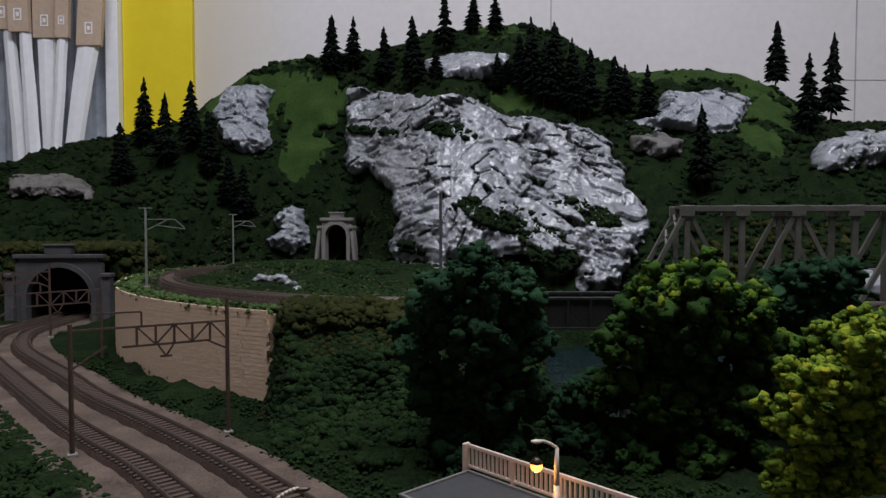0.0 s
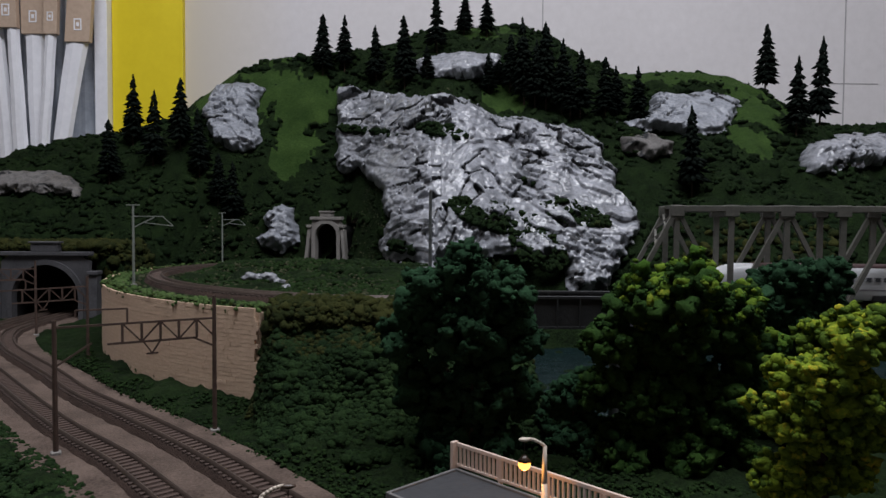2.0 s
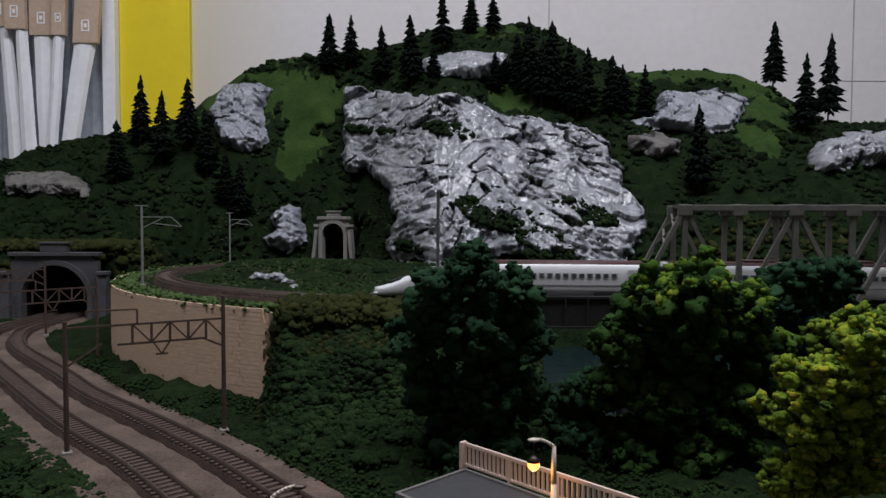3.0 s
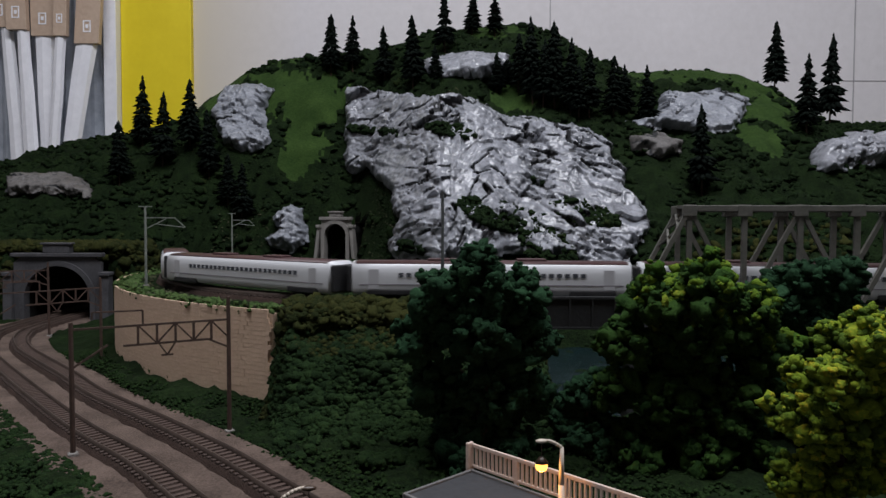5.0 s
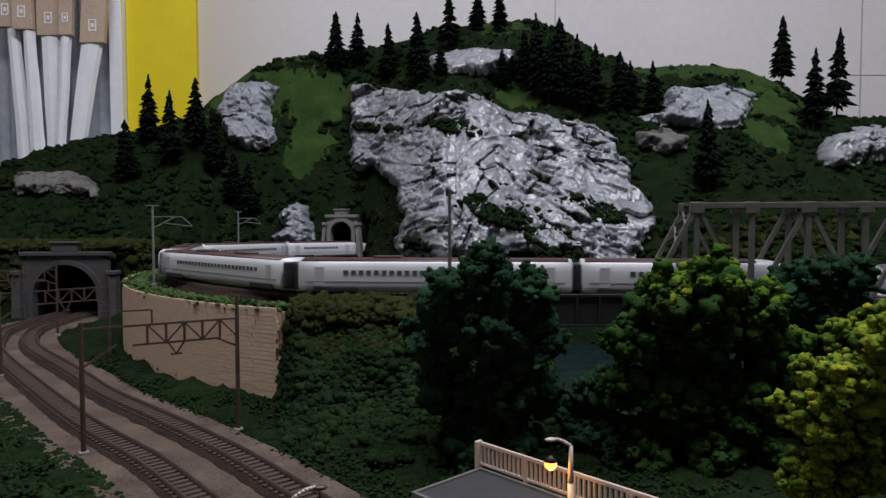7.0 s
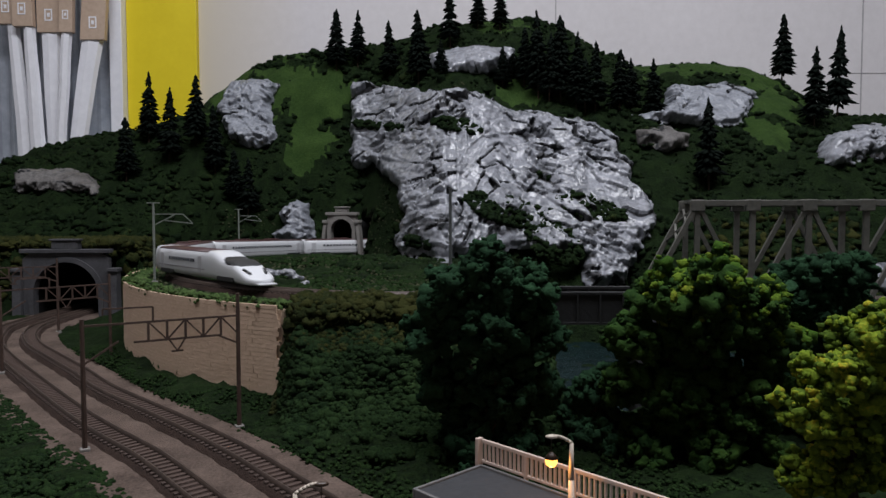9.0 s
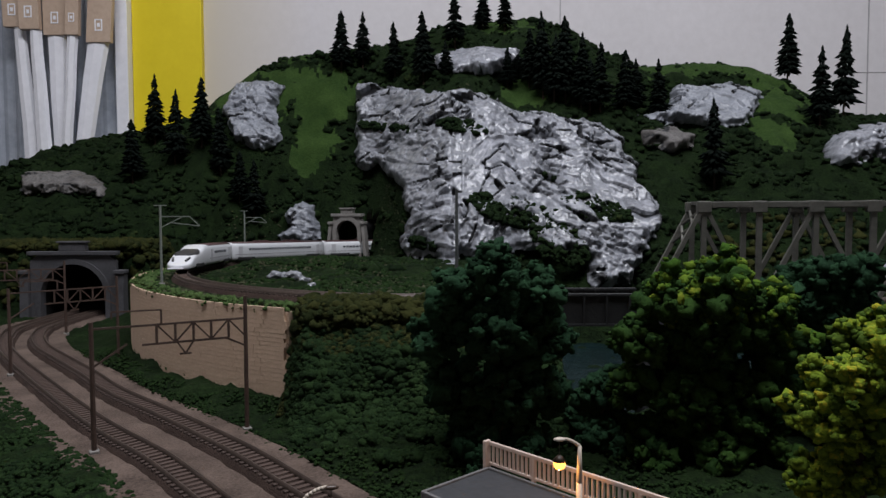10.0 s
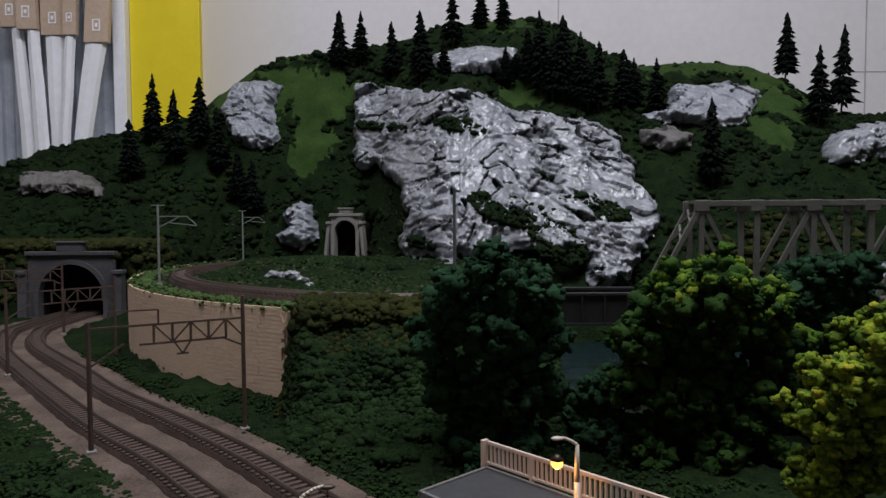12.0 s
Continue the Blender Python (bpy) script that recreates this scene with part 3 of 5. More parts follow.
    de = np.stack([f, np.roll(f, -1, 1)], 2).reshape(-1, 2)
    key = e[:, 0].astype(np.int64) * len(front) + e[:, 1]
    _, first, cnt = np.unique(key, return_index=True, return_counts=True)
    rim = de[first[cnt == 1]]
    n = len(front)
    rear = front + np.array([0, 0.03, -0.002])
    rimf = np.c_[rim[:, 1], rim[:, 0], rim[:, 0] + n, rim[:, 1] + n]
    me = raw_mesh(name, np.vstack([front, rear]), np.vstack([f, f[:, ::-1] + n, rimf]), [mat, CREVICE], False, np.r_[dark, np.zeros(len(f) + len(rimf), bool)].astype(int))
    return tagged(new(name, me), label, "rock")


def hill_depth(offset=0.0):
    """Depth of the hillside at a height: found by marching along y."""
    ys = np.arange(0.50, 1.09, 0.003)

    def raw(gx, gz):
        out = np.empty_like(gx)
        for c in np.unique(gx):
            far = ys > (0.765 if c < -0.02 else 0.0)
            h = np.maximum.accumulate(np.where(far, ground(np.full(len(ys), c), ys), 0.0))
            sel = gx == c
            out[sel] = np.interp(gz[sel], h + np.arange(len(h)) * 1e-7, ys)
        return out

    def even(cols):
        """Even out sudden steps between neighbouring columns (last axis)."""
        n = cols.shape[-1]
        shift = lambda q, k: q[..., np.clip(np.arange(n) + k, 0, n - 1)]
        low = np.min([shift(cols, k) for k in range(-6, 7)], 0)
        return np.minimum(np.mean([shift(low, k) for k in range(-14, 15)], 0), cols + 0.004)

    def depth(gx, gz):
        if gx.ndim == 2:
            return even(raw(gx, gz)) - offset
        xs, zs = np.arange(gx.min() - 0.03, gx.max() + 0.03, 0.0013), np.arange(gz.min() - 0.004, gz.max() + 0.005, 0.002)
        sheet = even(raw(*np.meshgrid(xs, zs)))
        return sheet[np.rint((gz - zs[0]) / 0.002).astype(int), np.rint((gx - xs[0]) / 0.0013).astype(int)] - offset
    return depth


outcrop("rock_cliff", "large pale grey craggy plaster cliff with dark cracks and ledges", ROCK,
        ((-0.1416, 0.2872), (-0.11, 0.2919), (-0.06552, 0.2732), (-0.00702, 0.2568), (0.03276, 0.2556), (0.07722, 0.2357), (0.1252, 0.224), (0.1767, 0.2135), (0.2012, 0.1877), (0.2001, 0.169), (0.2141, 0.155), (0.2059, 0.1374), (0.2235, 0.1176), (0.2188, 0.08947), (0.1977, 0.07075), (0.1767, 0.03097), (0.1381, 0.0298), (0.1287, 0.05905), (0.08424, 0.06373), (0.04446, 0.06256), (0.00351, 0.05788), (-0.05031, 0.05203), (-0.06318, 0.07192), (-0.05265, 0.1047), (-0.06552, 0.1363), (-0.1006, 0.1655), (-0.1322, 0.1643)),
        1.0, hill_depth(0.004), 21, relief=0.0105, fan=1.0)
outcrop("rock_outcrop", "smooth bluish grey plaster rock set in the hillside", ROCK_BLUE,
        ((-0.3229, 0.3012), (-0.2761, 0.3012), (-0.2434, 0.2942), (-0.2539, 0.2556), (-0.2317, 0.2088), (-0.2609, 0.1889), (-0.2984, 0.2006), (-0.3381, 0.2568)), 1.0, hill_depth(0.002), 31, relief=0.013, strata=0.6)
outcrop("rock_outcrop", "pale grey plaster rock near the hilltop", ROCK,
        ((-0.02574, 0.3246), (0.01287, 0.334), (0.05967, 0.3317), (0.09594, 0.3305), (0.08775, 0.3036), (0.04095, 0.2849), (0.00468, 0.2884), (-0.02457, 0.2989)), 1.0, hill_depth(0.002), 41, relief=0.007, strata=0.5)
outcrop("rock_outcrop", "grey plaster rock face under a bright lawn", ROCK_BLUE,
        ((0.3019, 0.2802), (0.3545, 0.2849), (0.4235, 0.2732), (0.3931, 0.2392), (0.3674, 0.21), (0.3288, 0.2147), (0.2843, 0.217), (0.2387, 0.2299), (0.2562, 0.2357), (0.2902, 0.2439)), 1.0, hill_depth(0.002), 51, relief=0.012, strata=0.8)
outcrop("rock_outcrop", "long pale grey plaster rock on the hillside", ROCK,
        ((0.4493, 0.1889), (0.4961, 0.2053), (0.5733, 0.2264), (0.6377, 0.231), (0.702, 0.2228), (0.6786, 0.1842), (0.5686, 0.1749), (0.4937, 0.1667), (0.4376, 0.1526), (0.4352, 0.1702)), 1.0, hill_depth(0.004), 61, relief=0.011, strata=0.6)
outcrop("rock_outcrop", "flat brownish grey rock above the lower tunnel", ROCK_BROWN,
        ((-0.5906, 0.1579), (-0.5745, 0.1666), (-0.5106, 0.1634), (-0.475, 0.1475), (-0.4596, 0.1298), (-0.5104, 0.1318), (-0.5494, 0.1356), (-0.5762, 0.1301), (-0.588, 0.1414)), 1.0, hill_depth(0.008), 71, relief=0.008, strata=0.8)
outcrop("rock_outcrop", "upright bluish rock beside the upper tunnel", ROCK_BLUE,
        ((-0.2164, 0.1047), (-0.1989, 0.1199), (-0.1825, 0.1176), (-0.1743, 0.09415), (-0.172, 0.0649), (-0.193, 0.06022), (-0.22, 0.06958), (-0.2223, 0.0766), (-0.2141, 0.08362)), 1.0, hill_depth(0.006), 81, relief=0.010, strata=0.45)
outcrop("rock_outcrop", "dull brown rock half buried in bushes", ROCK_BROWN,
        ((0.2317, 0.2041), (0.2691, 0.2135), (0.2984, 0.1994), (0.296, 0.1854), (0.2574, 0.1772), (0.2293, 0.1866)), 1.0, hill_depth(0.004), 91, relief=0.007, strata=0.4)
outcrop("rock_outcrop", "pale rock low behind the truss bridge", ROCK,
        ((0.3966, 0.0415), (0.4224, 0.05554), (0.4516, 0.06022), (0.4762, 0.05554), (0.454, 0.03331), (0.413, 0.02629), (0.3955, 0.03214)), 1.0, hill_depth(0.012), 101, relief=0.008, strata=0.4)


def ledge_moss(label, x, z, w, h, n, seed, proud=0.0215):
    """Dark tufts growing on a ledge of the cliff."""
    g = np.random.default_rng(seed)
    a, q = g.uniform(0, 2 * math.pi, n), np.sqrt(g.uniform(0, 1, n))
    px, pz = x + w * q * np.cos(a), z + h * q * np.sin(a) - 0.25 * w * q * np.cos(a)
    ragged = fbm(px * 70, pz * 110, 0, 3, seed + 40) > -0.45
    px, pz = px[ragged], pz[ragged]
    n = len(px)
    py = CLIFF(px, pz) - proud * g.uniform(0.75, 1.05, n)
    v, f = clumps(np.c_[px, py, pz], g.uniform(0.0015, 0.0042, n), g, BALL1, 0.75)
    tagged(new("ledge_bush", raw_mesh("ledge_bush", v, f, [TUFT])), label, "foliage", kind="stuff")


CLIFF = hill_depth(0.004)
for row in ((0.068, 0.104, 0.052, 0.015, 620, 1), (0.100, 0.094, 0.030, 0.016, 260, 7), (0.150, 0.108, 0.034, 0.013, 330, 2), (0.010, 0.205, 0.029, 0.0085, 220, 3), (-0.108, 0.222, 0.021, 0.0045, 100, 4), (-0.064, 0.212, 0.022, 0.0045, 100, 5), (0.108, 0.070, 0.028, 0.017, 240, 6), (-0.035, 0.072, 0.014, 0.005, 60, 8), (0.098, 0.146, 0.018, 0.003, 60, 9)):
    ledge_moss("dark green tufts on a ledge of the cliff", *row)


def boulders(name, label, spots, seed):
    rng = np.random.default_rng(seed)
    for x, y, r in spots:
        v, f = clumps([(0, 0, r * 0.45)], [r], rng, BALL2, 0.5, 1.3, 0.6)
        ob = new(name, raw_mesh(name, v, f, [ROCK], False))
        ob.matrix_basis = pose(x, y, float(ground(x, y)), 0, 0, rng.uniform(0, 360))
        tagged(ob, label, "rock", "loose rocks inside the loop")


boulders("boulder", "small pale rock lying in the grass", ((-0.1350, 0.518, 0.0058), (-0.1300, 0.528, 0.0042), (-0.1215, 0.520, 0.0060), (-0.1110, 0.500, 0.0044), (-0.1000, 0.474, 0.0032)), 5)


# ---- conifers ----
def conifer_mesh(seed, height=0.08, width=0.034):
    """Crown of drooping needle sprays round a thin stem."""
    rng = np.random.default_rng(seed)
    v, f = [], []
    tiers = 24
    for k in range(tiers):
        u = k / (tiers - 1)
        z = height * (0.17 + 0.81 * u) + 0.0012 * rng.normal()
        reach = width * 0.5 * (1 - u) ** 0.72 * rng.uniform(0.72, 1.08) + 0.0016
        n = int(15 - 7 * u)
        for j in range(n):
            a = 2 * math.pi * (j + rng.uniform(-0.3, 0.3)) / n + k
            r = reach * rng.uniform(0.50, 1.16)
            dz = 0.0014 * rng.normal()
            dx, dy = math.cos(a), math.sin(a)
            w = 0.0011 + 0.10 * r
            drop = 0.0035 * (1 - u) + 0.001
            b = len(v)
            mid, tip = 0.6 * r, r
            z += dz
            v += [(0, 0, z + 0.003), (mid * dx - w * dy, mid * dy + w * dx, z + 0.0004 - drop * 0.3), (mid * dx + w * dy, mid * dy - w * dx, z + 0.0004 - drop * 0.3), (tip * dx, tip * dy, z - drop), (mid * dx, mid * dy, z - drop * 0.3 - 0.0022), (mid * dx, mid * dy, z + 0.0016 - drop * 0.3)]
            z -= dz
            f += [(b, b + 1, b + 5), (b, b + 5, b + 2), (b + 1, b + 3, b + 5), (b + 5, b + 3, b + 2), (b, b + 4, b + 1), (b, b + 2, b + 4), (b + 1, b + 4, b + 3), (b + 4, b + 2, b + 3)]
    b = len(v)
    v += [(0.0016, 0, height * 0.93), (-0.0016, 0.0008, height * 0.93), (0, -0.0016, height * 0.93), (0, 0, height * 1.0)]
    f += [(b, b + 1, b + 3), (b + 1, b + 2, b + 3), (b + 2, b, b + 3), (b, b + 2, b + 1)]
    return raw_mesh("crown", v, f, [CONIFER])


def conifer(seed):
    t = thing("conifer_tree", pose(0, 0, 0), "dark green model conifer with a bare stem", "tree", "conifers on the hill")
    shared("crown", conifer_mesh(seed), t)
    bm = bmesh.new()
    rod(bm, (0, 0, -0.006), (0, 0, 0.072), 0.0011, 0.0004, 7)
    part("trunk", bm, BARK, t)
    return t


CONIFER_KINDS = [conifer(s) for s in (1, 2, 3)]
RIDGE_TREES = ((-0.1645, 1.037, 0.087), (-0.1335, 1.043, 0.074), (-0.0833, 1.014, 0.08), (-0.0401, 0.957, 0.097), (-0.0089, 0.916, 0.045), (0.0032, 1.001, 0.081), (0.0434, 1.038, 0.062), (0.0759, 1.027, 0.061))
MID_TREES = ((0.0714, 0.923, 0.053), (0.0996, 0.922, 0.075), (0.1157, 0.902, 0.105), (0.1271, 0.885, 0.083), (0.1425, 0.892, 0.11), (0.1605, 0.88, 0.089), (0.1829, 0.875, 0.082), (0.2177, 0.893, 0.08), (0.2416, 0.924, 0.062), (0.1698, 0.873, 0.064), (0.0854, 0.938, 0.032))
RIGHT_TREES = ((0.2671, 0.911, 0.074), (0.2932, 0.788, 0.099), (0.4896, 1.033, 0.101), (0.4558, 0.876, 0.096), (0.5816, 1.05, 0.131))
LEFT_TREES = ((-0.4359, 0.944, 0.084), (-0.435, 1.017, 0.097), (-0.3823, 0.956, 0.099), (-0.3471, 0.962, 0.096), (-0.3144, 0.942, 0.088), (-0.2576, 0.896, 0.073), (-0.2795, 0.909, 0.066))
rng = random.Random(4)
for i, (x, y, h) in enumerate(RIDGE_TREES + MID_TREES + RIGHT_TREES + LEFT_TREES):
    k = CONIFER_KINDS[i % 3]
    ob = k if i < 3 else copy_thing(k, pose(0, 0, 0))
    s = h / 0.08
    ob.matrix_basis = pose(x, y, float(ground(x, y)) + 0.001, rng.uniform(-2, 2), rng.uniform(-2, 2), rng.uniform(0, 360)) @ Matrix.Diagonal((s ** 0.5 * 1.08, s ** 0.5 * 1.08, s, 1))


# ---- big foam trees ----
def fuzz(pts, rad, v, f, g, each=9):
    """Foam crumbs stuck over the clumps of a crown."""
    p, q = np.repeat(np.asarray(pts), each, 0), np.repeat(np.asarray(rad), each)
    d = g.normal(size=p.shape)
    d /= np.linalg.norm(d, axis=1)[:, None]
    w, h = clumps(p + d * (q * g.uniform(0.80, 1.12, len(q)))[:, None], g.uniform(0.0006, 0.0014, len(q)), g, BALL0, 0.5)
    return np.vstack([v, w]), np.vstack([f, h + len(v)])


def foam_tree(label, mat, y, lobes, seed, r=(0.0016, 0.0038), dense=1.0, tips=None, tip_side=0.0):
    """A foam tree: lobes (x, z, radius) of its crown near the plane y, each a cloud of clumps and crumbs."""
    g = np.random.default_rng(seed)
    big = [(x, y + g.uniform(-0.35, 0.35) * q - 0.30 * (z - 0.03), z, q) for x, z, q in lobes]
    # lobes at the back fill the crown
    big += [(x + g.uniform(-0.3, 0.3) * q, y + 0.9 * q, z - 0.3 * q, 0.85 * q) for x, z, q in lobes]
    # low lobes in front reach the ground
    big += [(x + g.uniform(-0.4, 0.4) * q, y - 0.8 * q, 0.5 * q, 0.75 * q) for x, z, q in lobes if z < 0.016]
    x0 = float(np.mean([c[0] for c in big]))
    z0 = float(ground(x0, y))
    height = max(c[2] + c[3] for c in big) - z0
    width = max(c[0] for c in big) - min(c[0] for c in big) + 0.02
    t = thing("deciduous_tree", pose(x0, y, z0 - 0.001), label, "tree")
    cen, rb = np.array([c[:3] for c in big]), np.array([c[3] for c in big])
    pts = []
    for i, (x, yy, z, q) in enumerate(big):
        n = int(dense * 1.25 * (q / 0.0032) ** 2 * 4)
        d = g.normal(size=(n, 3))
        d /= np.linalg.norm(d, axis=1)[:, None]
        lump = 1 + 0.30 * fbm(d[:, 0] * 1.7 + seed, d[:, 1] * 1.7 + i * 3.1, d[:, 2] * 1.7, 2, seed)
        p = np.array([x, yy, z]) + d * (q * lump * g.uniform(0.62, 0.98, n))[:, None]
        gap = np.linalg.norm(p[:, None] - cen[None], axis=2) / rb[None]
        gap[:, i] = 9.0
        p = p[(gap.min(1) > 0.72) & (p[:, 2] > ground(p[:, 0], p[:, 1]) - 0.001)]
        pts.append(p)
    pts = np.vstack(pts) - np.array([x0, y, z0 - 0.001])
    rad = g.uniform(r[0], r[1], len(pts)) * (0.8 + 0.5 * g.uniform(0, 1, len(pts)) ** 3)
    v, f = clumps(pts, rad, g, BALL1, 0.8, 1.9, 0.9)
    v, f = fuzz(pts, rad, v, f, g, 5)
    shared("crown", raw_mesh("crown", v, f, [mat], True), t)
    # yellowish clumps over the upper shell colour in the light from above
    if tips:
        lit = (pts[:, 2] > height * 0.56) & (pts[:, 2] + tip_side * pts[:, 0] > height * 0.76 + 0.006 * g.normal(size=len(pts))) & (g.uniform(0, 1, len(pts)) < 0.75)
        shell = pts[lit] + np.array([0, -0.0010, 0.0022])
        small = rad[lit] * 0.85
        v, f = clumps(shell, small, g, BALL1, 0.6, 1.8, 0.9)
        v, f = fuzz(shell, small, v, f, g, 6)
        tagged(shared("crown_top", raw_mesh("crown_top", v, f, [tips], True), t), "yellowish foam painting the light on top of the crown")
    bm = bmesh.new()
    rod(bm, (0, 0, -0.004), (0, 0, height * 0.55), width * 0.055, width * 0.022, 10)
    for k in range(5):
        a = k * 1.3 + seed
        rod(bm, (0, 0, height * (0.25 + 0.05 * k)), (math.cos(a) * width * 0.16, 0.002 + abs(math.sin(a)) * width * 0.16, height * (0.45 + 0.05 * k)), width * 0.022, width * 0.008, 6)
    part("trunk", bm, BARK, t)
    return t


foam_tree("tall dark green foam tree on the embankment", LEAF_DARK, 0.284,
          ((0.0129, 0.0797, 0.0102), (-0.0029, 0.0709, 0.0106), (0.0291, 0.0708, 0.0106), (-0.0095, 0.0523, 0.0102), (0.0121, 0.0573, 0.0138), (0.0346, 0.0526, 0.0106), (-0.0031, 0.0316, 0.0115), (0.0202, 0.0327, 0.0135), (0.0361, 0.0291, 0.0085), (0.0085, 0.0100, 0.0120), (0.0261, 0.0110, 0.0105)), 3)
foam_tree("broad green foam tree, light on its top painted as yellowish foam", LEAF_MID, 0.284,
          ((0.1022, 0.0733, 0.0102), (0.0822, 0.0696, 0.0106), (0.1196, 0.0628, 0.0102), (0.0740, 0.0520, 0.0111), (0.0990, 0.0500, 0.0157), (0.1279, 0.0492, 0.0102), (0.0700, 0.0314, 0.0090), (0.0900, 0.0266, 0.0140), (0.1156, 0.0265, 0.0145), (0.1322, 0.0288, 0.0085), (0.0800, 0.0090, 0.0095), (0.1043, 0.0070, 0.0130), (0.1260, 0.0080, 0.0095)), 8, tips=LEAF_LIT_TIP, tip_side=0.45)
foam_tree("yellow-green foam tree with autumn patches", LEAF_YELLOW, 0.192,
          ((0.1108, 0.0676, 0.0069), (0.1208, 0.0726, 0.0070), (0.1017, 0.0585, 0.0062), (0.1158, 0.0537, 0.0081), (0.0969, 0.0471, 0.0062), (0.1075, 0.0434, 0.0078), (0.0965, 0.0266, 0.0056), (0.1047, 0.0298, 0.0072), (0.1156, 0.0306, 0.0090), (0.1255, 0.0442, 0.0094), (0.1120, 0.0120, 0.0080)), 12, r=(0.0010, 0.0023), dense=1.9)
foam_tree("dark green foam tree close to the truss bridge", LEAF_DARK, 0.318,
          ((0.1586, 0.0736, 0.0109), (0.1714, 0.0731, 0.0109), (0.1485, 0.0633, 0.0103), (0.1641, 0.0541, 0.0150), (0.1795, 0.0580, 0.0088), (0.1581, 0.0333, 0.0129), (0.1736, 0.0358, 0.0116), (0.1650, 0.0120, 0.0120)), 17)
foam_tree("low green foam bush between the big trees", LEAF_DARK, 0.300, ((0.0590, 0.0228, 0.0078), (0.0688, 0.0290, 0.0073), (0.0647, 0.0110, 0.0083), (0.0560, 0.0090, 0.0070)), 23)


# ---- retaining wall round the loop ----
def retaining_wall():
    t = thing("retaining_wall", pose(LOOP[0], LOOP[1], 0), "curved tan stone retaining wall carrying the upper track", "wall")
    r, a0, a1 = 0.315, 168.0, 245.5
    bm = bmesh.new()
    n = 72
    for i in range(n):
        b0, b1 = (radians(a0 + (a1 - a0) * k / n) for k in (i, i + 1))
        ring = []
        for b in (b0, b1):
            for rr in (r - 0.004, r - 0.00018):
                for zz in (-0.004, 0.0500):
                    ring.append(bm.verts.new((rr * math.cos(b), rr * math.sin(b), zz)))
        q = ring
        for s in ((2, 3, 7, 6), (1, 5, 7, 3), (0, 4, 5, 1)):
            bm.faces.new([q[k] for k in s])
        if i in (0, n - 1):
            e = (0, 1, 3, 2) if i == 0 else (4, 6, 7, 5)
            bm.faces.new([q[k] for k in e])
    bmesh.ops.recalc_face_normals(bm, faces=bm.faces)
    part("core", bm, MORTAR, t)
    # coursed stones, each proud of the mortar
    g = random.Random(9)
    arc = radians(a1 - a0) * r
    rows, made = 22, []
    for width in (0.0155, 0.0185, 0.0215):
        b = bmesh.new()
        h = 0.0525 / rows - 0.00006
        box(b, -width / 2 + 0.00006, width / 2 - 0.00006, -0.0012, 0.0, 0, h, 0.00008)
        made.append((width, mesh_of("stone", b, WALLSTONE)))
    for row in range(rows):
        s = g.uniform(0.0, 0.0026)
        while True:
            width, me = g.choice(made)
            if s + width > arc - 0.001:
                break
            mid = s + width / 2
            if row == rows - 1 and g.random() < 0.06:
                s += width
                continue
            a = radians(a1) - mid / r
            rr = r + g.uniform(-0.00003, 0.00002)
            shared("stone", me, t, pose(rr * math.cos(a), rr * math.sin(a), -0.0002 + row * 0.0525 / rows, 0, 0, math.degrees(a) + 90))
            s += width
    return t


# ---- track ----
def ribbon(line, offsets, heights):
    """A strip along a plan line: offsets and heights of its section."""
    d = np.gradient(line[:, :2], axis=0)
    d /= np.linalg.norm(d, axis=1)[:, None]
    nrm = np.c_[-d[:, 1], d[:, 0]]
    k = len(offsets)
    v = np.concatenate([np.c_[line[:, :2] + nrm * o, line[:, 2] + h][:, None] for o, h in zip(offsets, heights)], 1).reshape(-1, 3)
    n = len(line)
    i = (np.arange(n - 1)[:, None] * k + np.arange(k - 1)[None]).ravel()
    return v, np.c_[i, i + 1, i + k + 1, i + k]


def track(name, label, line, single_sleepers, bed=0.0066, bed_to=9.0):
    """Ballast bed, sleepers and two rails along a plan line (x, y, rail-top z)."""
    t = thing(name, pose(0, 0, 0), label, "railway track", kind="structure")
    v, f = ribbon(line[line[:, 0] < bed_to][::3], (-bed - 0.0028, -bed, -bed * 0.7, bed * 0.7, bed, bed + 0.0028), (-0.0085, -0.0029, -0.0024, -0.0024, -0.0029, -0.0085))
    v[:, 2] += 0.0003 * fbm(v[:, 0] * 900, v[:, 1] * 900, 0, 2, 6)
    shared("ballast_bed", raw_mesh("ballast_bed", v, f, [BALLAST]), t)
    for side in (-1, 1):
        o = side * 0.0044
        v, f = ribbon(line[::2], (o - 0.0003, o - 0.00026, o + 0.00026, o + 0.0003), (-0.0022, 0, 0, -0.0022))
        shared("rail", raw_mesh("rail", v, f, [RAILM]), t)
    b = bmesh.new()
    box(b, -0.0010, 0.0010, -0.0063, 0.0063, -0.0036, -0.0019, 0.0002)
    me = mesh_of("sleeper", b, SLEEPER)
    s = np.r_[0, np.cumsum(np.linalg.norm(np.diff(line[:, :2], axis=0), axis=1))]
    d = np.gradient(line, axis=0)
    for g in np.arange(0.002, s[-1], 0.0042):
        p = [float(np.interp(g, s, line[:, k])) for k in range(3)]
        if not single_sleepers(p):
            continue
        a = math.degrees(math.atan2(np.interp(g, s, d[:, 1]), np.interp(g, s, d[:, 0])))
        shared("sleeper", me, t, pose(*p, 0, 0, a))
    return t


def with_z(line, z):
    return np.c_[line, np.full(len(line), z)]


UP = np.array([(*line_at(s), line_z(s)) for s in np.arange(0.0, 4.6, PATH_STEP)])


